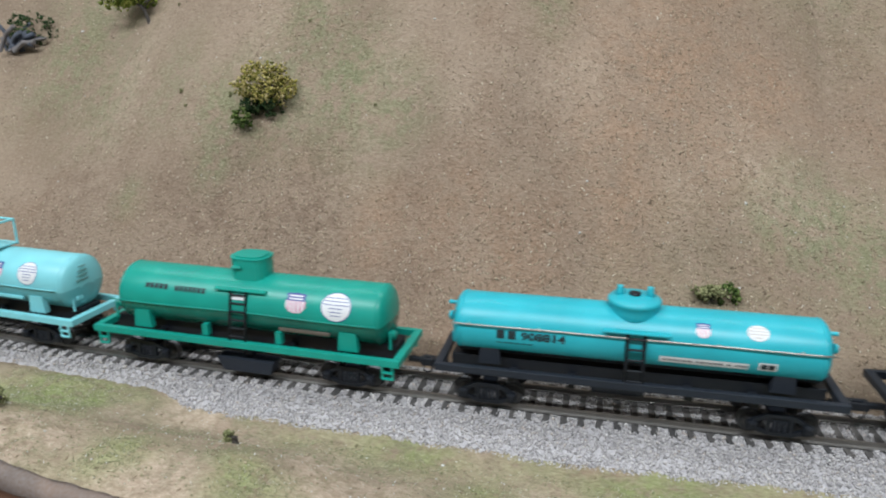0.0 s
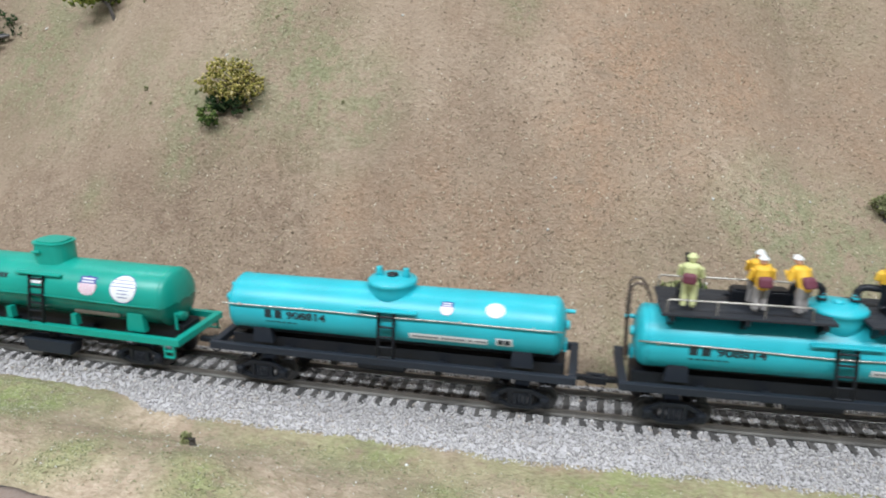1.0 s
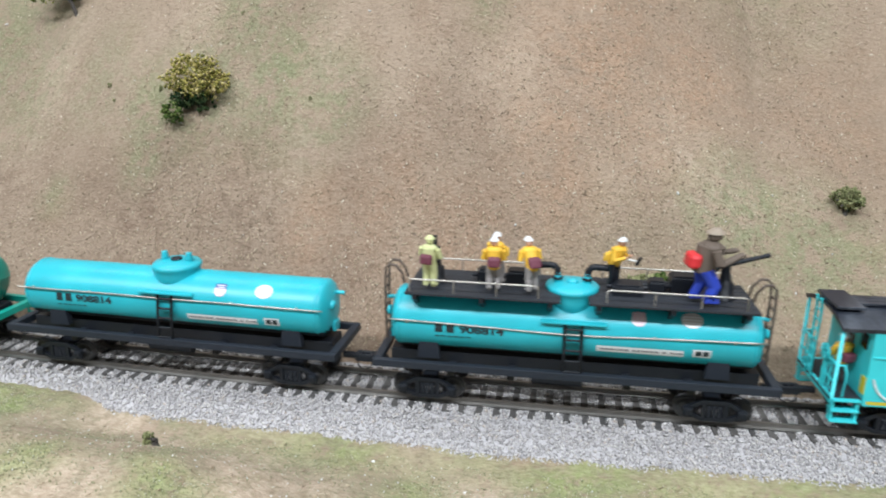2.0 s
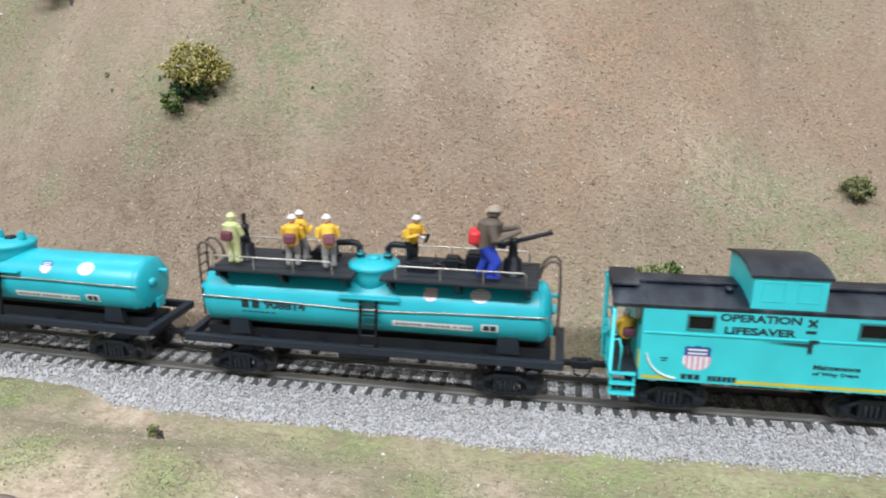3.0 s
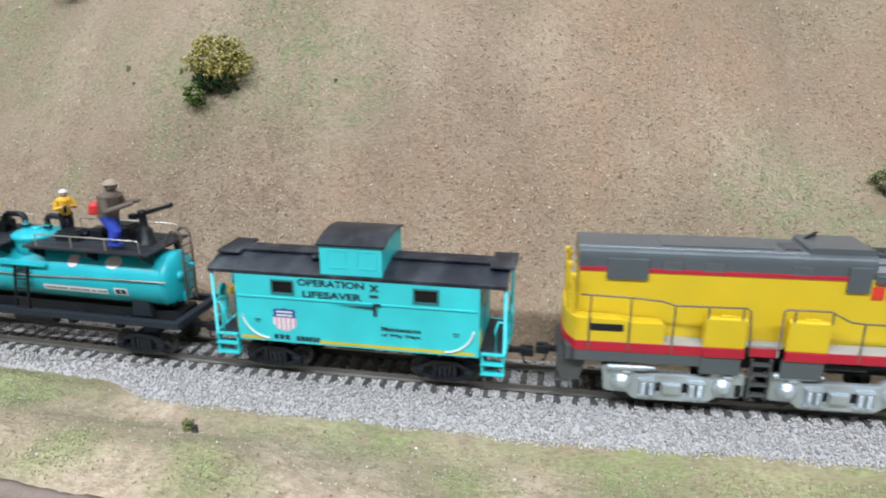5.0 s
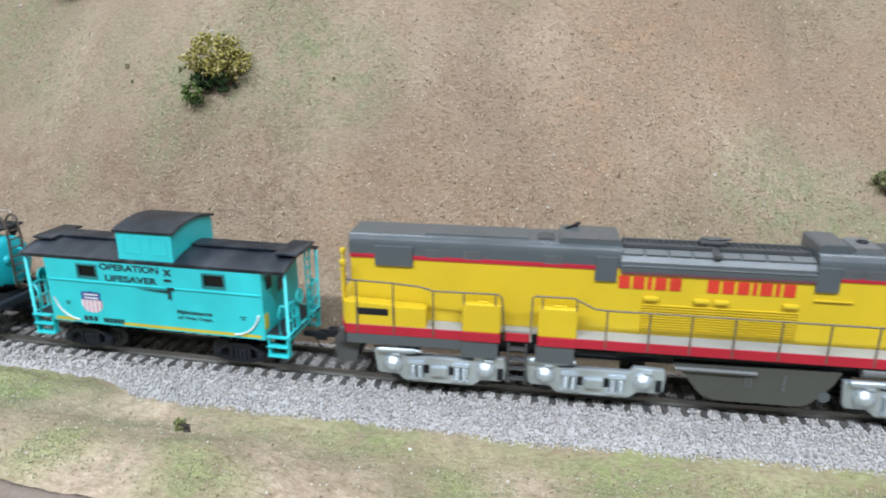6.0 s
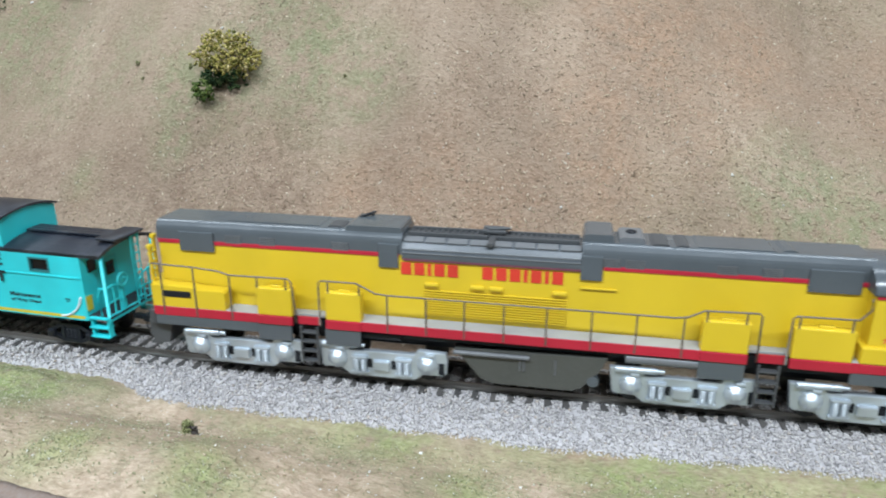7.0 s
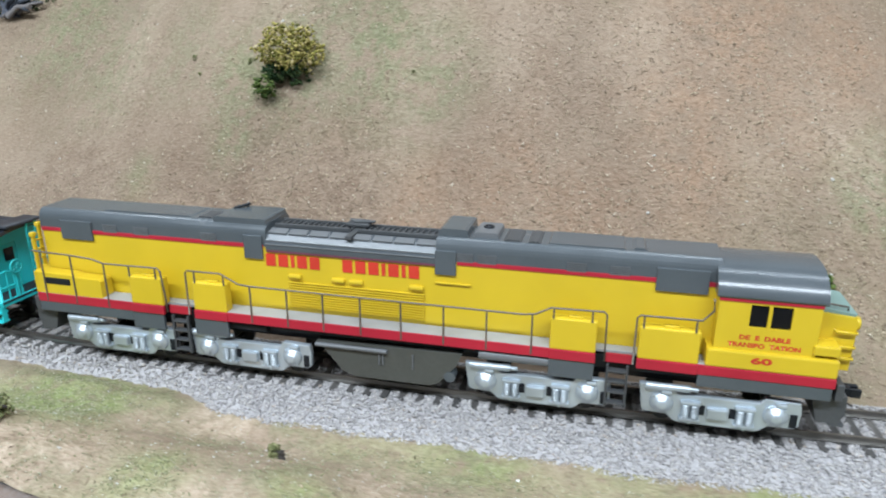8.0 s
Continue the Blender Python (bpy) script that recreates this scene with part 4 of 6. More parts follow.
        for s in (-1, 1):
            bm = bmesh.new()
            for q in (x0 + 1.2, x1 - 1.2):
                box(bm, q, s * 16.0, 12.0, 0.9, 2.6, 9.0, 0.2)
            for z in (7.8, 12.0, 16.2):
                box(bm, m, s * 16.2, z, x1 - x0 - 1.4, 4.2, 0.8, 0.2)
            part("steps", bm, AQUA_LIGHT, plat, "turquoise steps")
            bm = bmesh.new()
            pipe(bm, [(xe, s * 16.2, 16.5), (xe, s * 16.2, 43.4)], 0.7)
            part("corner_post", bm, AQUA_LIGHT, plat)
            bm = bmesh.new()
            pipe(bm, [(xe, s * 15.5, 29.2), (xe, s * 12, 29.6), (xe, s * 6, 28.0), (xe, s * 5, 17)], 0.55)
            for q in (8.0, 11.6):
                rod(bm, (xe, s * q, 17), (xe, s * q, 29), 0.4, 6)
            rod(bm, (xe, s * 16, 22.5), (xe, s * 5, 22.5), 0.45, 6)
            pipe(bm, [(xe - way * 0.2, s * 15.8, 29), (xe - way * 2.4, s * 16.4, 29.6), (xe - way * 3.4, s * 16.6, 26), (xe - way * 3.2, s * 16.6, 17)], 0.5)
            part("end_railing", bm, AQUA_LIGHT, plat)
        bm = bmesh.new()
        for sy in (2.0, 6.5):
            pipe(bm, [(xe + way * 0.9, sy, 16), (xe + way * 0.9, sy, 44), (xe + way * 1.4, sy, 48.2)], 0.5)
        for z in range(19, 50, 4):
            rod(bm, (xe + way * 0.9, 2.0, z), (xe + way * 0.9, 6.5, z), 0.4, 6)
        part("end_ladder", bm, AQUA_LIGHT, plat)
        bm = bmesh.new()
        lathe(bm, [(3.1, 0.0), (3.3, 0.4), (3.1, 0.8), (2.6, 0.8), (2.6, 0.0)], 18, "x", at=(xe + way * 1.4, -7.5, 31))
        for k in range(4):
            a = k * math.pi / 4
            rod(bm, (xe + way * 1.8, -7.5 - 2.8 * math.cos(a), 31 - 2.8 * math.sin(a)), (xe + way * 1.8, -7.5 + 2.8 * math.cos(a), 31 + 2.8 * math.sin(a)), 0.3, 6)
        rod(bm, (xe + way * 0.8, -7.5, 17), (xe + way * 0.8, -7.5, 31), 0.5, 6)
        part("brake_wheel", bm, AQUA_LIGHT, plat)
    for q in (-38, 31.5):
        freight_truck(car, q)
    coupler(car, -60, -1)
    coupler(car, 54.5, 1)
    # side marks
    y = -W - 0.08
    for text, x, z, h, w in (("OPERATION", -24.9, 39.3, 3.0, 26.6), ("LIFESAVER", -23.0, 34.5, 2.9, 23.6), ("Maintenance", 7.8, 22.6, 2.0, 15.4), ("of Way Dept.", 7.8, 19.9, 1.9, 15.6)):
        bm = words(text, x, z, h, w, y)
        part("lettering", bm, INK, body, "black lettering")
    bm = bmesh.new()
    for a in (45, -45):
        box(bm, 5.4, y, 40.2, 4.0, 0.06, 0.9, turn=pose(0, 0, 0, 0, a, 0))
    box(bm, 5.2, y, 36.8, 3.4, 0.06, 1.2, 0.02)
    flat(bm, ((-10.5, 32.6), (5.9, 31.6), (5.9, 32.7)), y - 0.5)
    rect(bm, 4.9, 6.3, 29.0, 33.4, y - 0.55)
    rect(bm, 4.9, 8.0, 33.0, 34.2, y - 0.58)
    part("crossing_sign_mark", bm, INK, body, "black crossing-sign drawing")
    bm = bmesh.new()
    shield_mark(bm, -31.0, 24.4, 9.6, 9.8, y)
    part("shield_badge", bm, [WHITE, NAVY, PINK], body, "red, white and blue badge")
    bm = bmesh.new()
    rect(bm, -49.4, -38.4, 15.0, 16.4, y)
    rect(bm, -17.4, 43.6, 15.0, 16.4, y)
    part("stripe", bm, STRIPE, body, "thin yellow sill stripe")
    marks_at = [(-35.8 + 2.3 * k, -34.0 + 2.3 * k, 15.6, 17.7) for k in range(3)] + [(-26.6 + 1.65 * k, -25.2 + 1.65 * k, 15.4, 17.5) for k in range(6)]
    for q in (-43.5, 35.2):
        marks_at += [(q, q + 2.6, 23.4, 23.9), (q + 0.4, q + 2.2, 22.4, 22.9)]
    for x0, x1, z0, z1 in marks_at:
        bm = bmesh.new()
        rect(bm, x0, x1, z0, z1, y)
        part("number_bar", bm, INK, body, "black reporting mark as a plain bar")
    for x, a0, a1 in ((-37.2, 190, 268), (32.0, 272, 350)):
        bm = bmesh.new()
        pts = arc(x, 27.2, 11.4, a0, a1, 14)
        pipe(bm, [(px, y - 0.2, pz) for px, pz in pts], 0.42)
        part("grab_iron", bm, WHITE, body, "white curved grab iron")
    # the body is a little slimmer than drawn
    for o in car.children:
        kind = o.name.split(".")[0]
        if kind == "cupola":
            o.scale.y, o.location.y = 0.88, -0.0013
        elif kind not in ("truck", "coupler", "underframe"):
            o.scale.y, o.location.y = 0.955, 0.0
    return car


DARKSASH = paint("dark_sash", (0.02, 0.16, 0.165), 0.5)
CABOOSE = caboose()


def loco_truck(parent, x):
    """A silver two-axle truck with cast side frames, journal boxes and springs."""
    sides = {}
    for s in (-1, 1):
        bm = bmesh.new()
        lo, hi = sorted((s * 13.6, s * 15.8))
        extrude(bm, [(-25.0, 16.4), (-14.5, 16.2), (-12.5, 13.8), (12.5, 13.8), (14, 15.8), (24.6, 15.4), (25.2, 12.0), (24.8, 6.6), (23.6, 5.6), (15.8, 5.4), (13.2, 3.2), (12.0, 2.8), (-12.0, 2.8), (-13.2, 3.2), (-15.8, 5.4), (-22.6, 5.6), (-23.8, 6.6)], lo, hi)
        bmesh.ops.bevel(bm, geom=[e for e in bm.edges if abs(e.verts[0].co.y - e.verts[1].co.y) < 0.1], offset=0.45, segments=2, affect="EDGES", profile=0.5)
        sides[s] = part("side_frame", bm, SILVER, parent, "silver cast truck frame")
        sides[s].location = (x / 1000, 0, 0)
    for s in (-1, 1):
        side = sides[s]
        for q in (-17.5, 17.5):
            bm = bmesh.new()
            lathe(bm, [(3.9, s * 15.4), (3.7, s * 16.6), (3.0, s * 17.3), (2.4, s * 17.5), (2.2, s * 18.2), (1.2, s * 18.6), (0.3, s * 18.7)], 14, "y", 0, (q, 0, 10.0))
            box(bm, q, s * 16.5, 7.4, 5.0, 1.6, 1.4, 0.5)
            box(bm, q + 1.2, s * 16.4, 14.2, 3.4, 1.6, 1.6, 0.5)
            for k in (-2.6, 2.6):
                rod(bm, (q + k, s * 16.6, 12.6), (q + k, s * 17.2, 12.6), 0.6, 8)
            part("journal_box", bm, SILVER, side)
        for q in (-8.4, 8.4):
            bm = bmesh.new()
            for k in (-1.4, 1.4):
                z = 5.6
                while z < 10.4:
                    lathe(bm, [(1.0, z), (1.5, z + 0.45), (1.0, z + 0.9)], 10, at=(q + k, s * 16.5, 0))
                    z += 1.0
            box(bm, q, s * 16.4, 11.2, 6.4, 2.0, 1.4, 0.5)
            box(bm, q, s * 16.4, 5.0, 6.6, 2.0, 1.2, 0.45)
            rod(bm, (q, s * 16.2, 3.9), (q, s * 17.0, 3.9), 0.5, 8)
            part("spring", bm, SILVER, side)
        bm = bmesh.new()
        box(bm, 0, s * 16.3, 8.2, 6.6, 2.0, 4.2, 0.6)
        rod(bm, (-23, s * 16.2, 16.0), (-9, s * 16.2, 16.2), 1.3, 10)
        rod(bm, (-9, s * 16.2, 16.2), (-6.5, s * 16.2, 16.2), 0.8, 8)
        part("brake_cylinder", bm, SILVER, side)
        # flat black plates stand for the shade inside the frame's openings
        for q in (-4.9, 4.9, 23.0):
            bm = bmesh.new()
            box(bm, q, s * 15.75, 8.6, 2.3, 0.5, 3.8 if abs(q) < 9 else 5.0, 0.2)
            part("opening_shade", bm, BLACK, side, "black plate for a shaded opening in the frame")
    for q in (-16.5, 16.5):
        wheelset(side, q)
    return side


def slab(bm, plan, z0, z1):
    """A flat plate of the outline plan, (y, x) pairs, between two heights."""
    lo = [bm.verts.new((x, y, z0)) for y, x in plan]
    hi = [bm.verts.new((x, y, z1)) for y, x in plan]
    n = len(plan)
    for i in range(n):
        bm.faces.new((lo[i], lo[(i + 1) % n], hi[(i + 1) % n], hi[i]))
    bm.faces.new(hi)
    bm.faces.new(lo[::-1])
    bmesh.ops.recalc_face_normals(bm, faces=bm.faces)


def locomotive():
    car = tagged(new("locomotive"), "yellow and grey double-engined diesel locomotive with red stripes", "locomotive")
    VEHICLES.append((car, 0.045))
    H, E = 10.2, 17.5
    # long hood: yellow sides, grey shoulders and crown
    def hood_line(w, z0, zs, top, n=6):
        pts = [(-w, z0), (-w, zs)]
        pts += [(-w + 3.0 * (1 - math.cos(radians(a))), zs + (top - zs) * math.sin(radians(a))) for a in range(15, 91, 15)]
        return pts + [(-y, z) for y, z in pts[::-1]]
    def hood(name, x0, x1, zs, top, mat):
        bm = bmesh.new()
        extrude(bm, hood_line(H, 52.1, zs, top), x0, x1, "x", smooth=False)
        return part(name, bm, mat, car)
    bm = bmesh.new()
    box(bm, -16.9, 0, 39.2, 255.8, 2 * H - 0.2, 26.2, 0.3)
    side = part("hood", bm, YELLOW, car, "yellow hood sides")
    crown = hood("roof", -145.2, -46.5, 56.4, 60.4, GREY)
    hood("roof", 18.0, 111.0, 56.4, 60.6, GREY)
    for s in (-1, 1):
        for x0, x1 in ((-144.9, -47.6), (25.6, 111)):
            bm = bmesh.new()
            box(bm, (x0 + x1) / 2, s * (H - 0.02), 52.0, x1 - x0, 0.5, 1.6, 0.1)
            part("stripe", bm, RED, side, "thin red stripe")
        for x0, x1, z0, z1 in ((-135.3, -121, 48.4, 56.4), (-55.3, -47.8, 47.0, 56.4), (17.8, 25.3, 47.2, 56.4), (91.4, 107.6, 48.4, 56.6)):
            bm = bmesh.new()
            box(bm, (x0 + x1) / 2, s * (H + 0.25), (z0 + z1) / 2, x1 - x0, 1.1, z1 - z0, 0.25)
            part("intake_panel", bm, GREY, side, "grey intake panel")
        for x in (-113, -99, -56 - 14, 28, 36, 66, 80):
            bm = bmesh.new()
            for k in range(5):
                box(bm, x, s * (H + 0.1), 52.7 + 0.7 * k, 6.4, 0.35, 0.35)
            part("grille", bm, GREY_LIGHT, crown, "paler grey grille")
        for x0, x1, z in ((18, 30.5, 44.0),):
            bm = bmesh.new()
            box(bm, (x0 + x1) / 2, s * (H + 0.3), z, x1 - x0, 0.9, 0.6, 0.2)
            part("ledge", bm, YELLOW, side)
    # radiator section in the middle: rounded eave, slatted panels
    bm = bmesh.new()
    prof = [(-H, 50.2), (-H - 0.6, 51.2), (-H - 0.7, 52.6), (-H - 0.2, 54.6), (-H + 1.4, 56.6), (-H + 3.4, 57.6), (-4.4, 58.0)]
    extrude(bm, prof + [(-y, z) for y, z in prof[::-1]], -46.5, 18.0, "x")
    mid = part("radiator_roof", bm, GREY, car, "grey radiator roof")
    for s in (-1, 1):
        bm = bmesh.new()
        box(bm, -14.2, s * (H + 0.25), 50.6, 64, 0.7, 0.9, 0.2)
        part("stripe", bm, MAROON, mid, "dark red eave line")
        for z, yy in ((53.4, H + 0.72), (54.7, H + 0.15)):
            bm = bmesh.new()
            box(bm, -14.2, s * yy, z, 64, 0.5, 0.45, 0.1)
            part("eave_rib", bm, GREY_LIGHT, mid)
        for k in range(8):
            x = -42.6 + 8.1 * k
            bm = bmesh.new()
            box(bm, x, s * 6.9, 57.6, 7.2, 3.6, 0.7, 0.15, pose(0, 0, 0, s * -14, 0, 0))
            part("radiator_panel", bm, GREY_LIGHT, mid, "pale grey radiator shutter")
    for x0, x1 in ((-45.5, -15.8), (-12.6, 17)):
        bm = bmesh.new()
        for y in (-3.6, 3.6):
            box(bm, (x0 + x1) / 2, y, 58.9, x1 - x0, 0.9, 1.6, 0.2)
        box(bm, (x0 + x1) / 2, 0, 58.2, x1 - x0, 6.4, 0.4)
        x = x0 + 1
        while x < x1:
            box(bm, x, 0, 58.8, 0.6, 6.6, 0.6)
            x += 2.2
        part("fan_grating", bm, GREY_DARK, mid, "dark grating along the ridge")
    bm = bmesh.new()
    box(bm, -14.2, 0, 57.9, 2.6, 20.4, 1.6, 0.3)
    box(bm, -14.2, 2.0, 59.8, 9, 4, 1.6, 0.5)
    rod(bm, (-18, 3, 60.8), (-10.5, 3, 60.8), 0.8, 8)
    rod(bm, (-16, 1, 60.9), (-8, 2, 61.2), 0.6, 8)
    part("horn_mount", bm, GREY_DARK, mid, "dark horn cluster on a cross strap")
    # raised roof boxes and hatches
    for x0, x1, y, w, z0, z1, m, nm in ((-68.5, -46.6, 0, 17.0, 59, 62.2, GREY, "roof_box"), (18.0, 29, 1.5, 17, 59, 63.4, GREY, "roof_box"), (30, 39.4, 0.5, 13, 60, 62.6, GREY_LIGHT, "exhaust_box"),
                                        (-76.5, -69.5, -2.5, 8, 60, 61.1, GREY_DARK, "roof_hatch"), (40.6, 47.5, -1, 13, 60.2, 61.3, GREY_DARK, "roof_hatch"), (49, 54, -1, 13, 60.2, 61.3, GREY_DARK, "roof_hatch"),
                                        (55.2, 82, 0, 14, 60.2, 61.0, GREY, "roof_hatch"), (83, 88.5, 0, 12, 60.2, 61.2, GREY, "roof_hatch"), (-118, -78, 0, 13, 60.0, 60.8, GREY, "roof_hatch")):
        bm = bmesh.new()
        extrude(bm, [(x0, z0), (x1, z0), (x1 - 0.6, z1 - 0.4), (x1 - 1.4, z1), (x0 + 1.6, z1), (x0 + 0.4, z1 - 0.6)], y - w / 2, y + w / 2)
        part(nm, bm, m, crown)
    bm = bmesh.new()
    lathe(bm, [(1.9, 62.4), (1.8, 63.2), (1.2, 63.2), (1.1, 62.6)], 14, at=(34.6, 1, 0))
    part("exhaust_stack", bm, BLACK, crown, "dark exhaust opening")
    bm = bmesh.new()
    rod(bm, (-66, 3.0, 62.3), (-61, 7, 63.6), 0.6, 8)
    rod(bm, (-62, 6.4, 61.6), (-62, 6.4, 63.4), 0.6, 8)
    part("roof_pipe", bm, BLACK, crown)
    # big red name, as plain letter blocks, louvres and handles between
    for x, count in ((-46.9, 5), (-16.8, 7)):
        for k in range(count):
            w = 1.5 if (count, k) in ((5, 2), (7, 3), (7, 5)) else 3.9
            b = bmesh.new()
            box(b, x + w / 2, -H - 0.06, 47.0, w, 0.2, 4.9, 0.08)
            part("letter_block", b, LETTER_RED, side, "red letter block")
            x += w + 1.05
    for k in range(11):
        bm = bmesh.new()
        box(bm, -12.2, -H - 0.15, 28.6 + 1.0 * k, 52.4, 0.7, 0.45, 0.12)
        part("louvre", bm, YELLOW, side)
    for q in (-35.4, -18.4, -11.6, 11.0):
        bm = bmesh.new()
        box(bm, q, -H - 0.5, 41.2, 5.4, 1.6, 1.9, 0.7)
        part("lift_lug", bm, YELLOW, side)
    # walkway, sill, boxes along the edge
    for x0, x1 in ((-113, -88.6), (-73.5, 73.5), (88.6, 108.5), (-145, -113)):
        for s in (-1, 1):
            lo, hi = sorted((s * E, s * (H + 0.1)))
            bm = bmesh.new()
            box(bm, (x0 + x1) / 2, (lo + hi) / 2, 26.3, x1 - x0, hi - lo, 1.0, 0.1)
            part("walkway", bm, WALK, car, "pale grey walkway")
            bm = bmesh.new()
            box(bm, (x0 + x1) / 2, s * (E - 0.2), 24.7, x1 - x0, 1.0, 3.7, 0.15)
            part("sill", bm, RED, car, "red sill stripe")
    bm = bmesh.new()
    box(bm, 0, 0, 22.0, 288, 27, 5.6, 0.3)
    box(bm, 0, 0, 17.2, 270, 18, 5, 0.3)
    part("chassis", bm, BLACK, car, "black chassis in the shade of the sills")
    for s in (-1, 1):
        for x0, x1, z0 in ((-145, -102, 18.6), (106.5, 146, 18.4), (-102, -88.4, 15.8), (-75, -61, 15.8), (59, 74, 15.8)):
            bm = bmesh.new()
            box(bm, (x0 + x1) / 2, s * (E - 0.5), (z0 + 22.9) / 2, x1 - x0, 1.2, 22.9 - z0, 0.2)
            part("skirt", bm, GREY, car, "grey skirt below the sill")
        for x0, x1, z1 in ((-101.6, -87.6, 37.8), (-74.4, -60.6, 37.9), (59.0, 74.2, 38.0), (87.4, 106.2, 37.9)):
            bm = bmesh.new()
            lo, hi = sorted((s * (E + 0.35), s * 13.4))
            box(bm, (x0 + x1) / 2, (lo + hi) / 2, (26.4 + z1) / 2, x1 - x0, hi - lo, z1 - 26.4, 0.5)
            bx = part("battery_box", bm, YELLOW, car, "yellow box at the walkway edge")
            bm = bmesh.new()
            box(bm, (x0 + x1) / 2 + 0.6, (lo + hi) / 2, z1 + 0.3, 4.8, 1.8, 1.0, 0.25)
            part("box_handle", bm, YELLOW, bx)
            bm = bmesh.new()
            box(bm, (x0 + x1) / 2, s * (E + 0.0), 24.6, x1 - x0, 1.3, 3.6, 0.2)
            part("box_foot", bm, RED, bx, "red foot of the box")
        # handrails
        for pts, posts in (([(-144.5, 44.8), (-140.8, 44.6), (-127, 44.2), (-117, 43.4), (-112, 42.0), (-88.6, 42.2), (-87.4, 41), (-86.4, 30), (-86.2, 24)], (-140.8, -127, -112.2, -101, -89.6)),
                           ([(-76.8, 24), (-76.6, 41.6), (-75.6, 42.4), (-62, 42.4), (-55, 38.8), (-50, 38.4), (50, 38.2), (54, 38.8), (59, 41.6), (76, 42.0), (77, 41), (77.2, 24)], (-73, -61, -50.5, -36, -22, -7.8, 7.2, 22.6, 37.6, 53, 60, 72.5)),
                           ([(86.2, 24), (86.4, 41), (87.4, 42), (106, 42.2), (109, 46), (108.6, 50)], (88.6, 104.5))):
            bm = bmesh.new()
            pipe(bm, [(px, s * (E + 0.2), pz) for px, pz in pts], 0.36)
            hr = part("handrail", bm, RAILWIRE, car, "grey wire handrail")
            for q in posts:
                zt = np.interp(q, [p[0] for p in pts if True], [p[1] for p in pts]) if pts[0][0] < pts[-1][0] else 42
                zb = 37.6 if any(a - 0.5 < q < b + 0.5 for a, b in ((-101.6, -87.6), (-74.4, -60.6), (59, 74.2), (87.4, 106.2))) else 23.4
                bm = bmesh.new()
                rod(bm, (q, s * (E + 0.2), zb), (q, s * (E + 0.2), float(zt)), 0.36, 6)
                part("post", bm, RAILWIRE, hr)
        # inner walkway behind the steps
        for q in (-81.0, 81.0):
            lo, hi = sorted((s * 14.6, s * (H + 0.1)))
            bm = bmesh.new()
            box(bm, q, (lo + hi) / 2, 26.3, 15.0, hi - lo, 1.0, 0.1)
            part("walkway", bm, WALK, car, "pale grey walkway")
        # steps between the trucks
        for q in (-81.4, 81.6):
            bm = bmesh.new()
            for t in (-3.2, 3.2):
                box(bm, q + t, s * (E - 0.4), 14.8, 0.8, 1.4, 16, 0.2)
            for z in (8.2, 12.4, 16.4, 20.4):
                box(bm, q, s * (E - 0.8), z, 6.0, 2.6, 0.7, 0.15)
            part("ladder_steps", bm, GREY_DARK, car, "dark grey boarding steps")
            bm = bmesh.new()
            box(bm, q, s * (E - 1.0), 25, 9.0, 0.8, 3.2, 0.1)
            part("sill", bm, RED, car)
    # fuel tank
    bm = bmesh.new()
    extrude(bm, [(-26, 18.2), (29, 19.4), (27, 14.4), (20.5, 6.6), (17, 5.1), (-11, 5.1), (-16, 6.8), (-23, 15.4)], -16.2, 16.2)
    tank = part("fuel_tank", bm, OLIVE, car, "dark grey-green fuel tank")
    bm = bmesh.new()
    rod(bm, (-26, -16.8, 17.2), (1.6, -16.8, 17.2), 0.9, 8)
    rod(bm, (-1.6, -16.5, 17), (-1.6, -16.5, 11.5), 0.35, 6)
    rod(bm, (-0.2, -16.5, 17), (-0.2, -16.5, 11.5), 0.35, 6)
    rod(bm, (11, -16.4, 17), (11, -16.4, 11), 0.3, 6)
    part("tank_pipe", bm, GREY_LIGHT, tank)
    bm = bmesh.new()
    rod(bm, (24.5, -16.4, 9.6), (24.5, -12, 9.6), 2.1, 12)
    part("filler", bm, GREY, tank)
    for x0, x1, y in ((35, 60, -15.6), (-66, -46, -14)):
        bm = bmesh.new()
        rod(bm, (x0, y, 20.4), (x1, y, 20.4), 1.9, 14)
        part("air_reservoir", bm, GREY_LIGHT if x0 > 0 else BLACK, car, "cylindrical air tank under the sill")
    for q in (-110.4, -53.6, 55.0, 114.2):
        loco_truck(car, q)
    # rear porch
    bm = bmesh.new()
    for s in (-1, 1):
        lo, hi = sorted((s * E, s * 11.0))
        extrude(bm, [(-145.6, 26.6), (-115, 26.6), (-115, 33.6), (-116, 34.4), (-126, 34.4), (-129, 35.2), (-145.6, 35.6)], lo, hi)
    # the end is cut back at both corners
    plan = [(y, -149.6 + 4.4 * abs(y / E) ** 3) for y in np.linspace(-E, E, 15)] + [(E, -144.0), (-E, -144.0)]
    slab(bm, plan, 26.6, 35.4)
    porch = part("porch", bm, YELLOW, car, "yellow rear porch")
    # a black plate on the porch side stands for the shade in its slot
    bm = bmesh.new()
    box(bm, -134.8, -E, 32.2, 11.6, 0.5, 2.8, 0.3)
    part("slot_shade", bm, BLACK, porch, "black plate for the shaded slot")
    bm = bmesh.new()
    for y, x, top in ((-13.2, -147.0, 50), (-8.5, -148.2, 53), (8.5, -148.2, 53), (13.2, -147.0, 50)):
        box(bm, x, y, (34 + top) / 2, 1.0, 1.6, top - 34, 0.25)
        box(bm, x, y, top, 2.0, 2.4, 2.0, 0.5)
    for z in (39, 43, 47):
        for w in (-1, 1):
            box(bm, -147.7, w * 10.8, z, 0.9, 5.6, 0.8, 0.2)
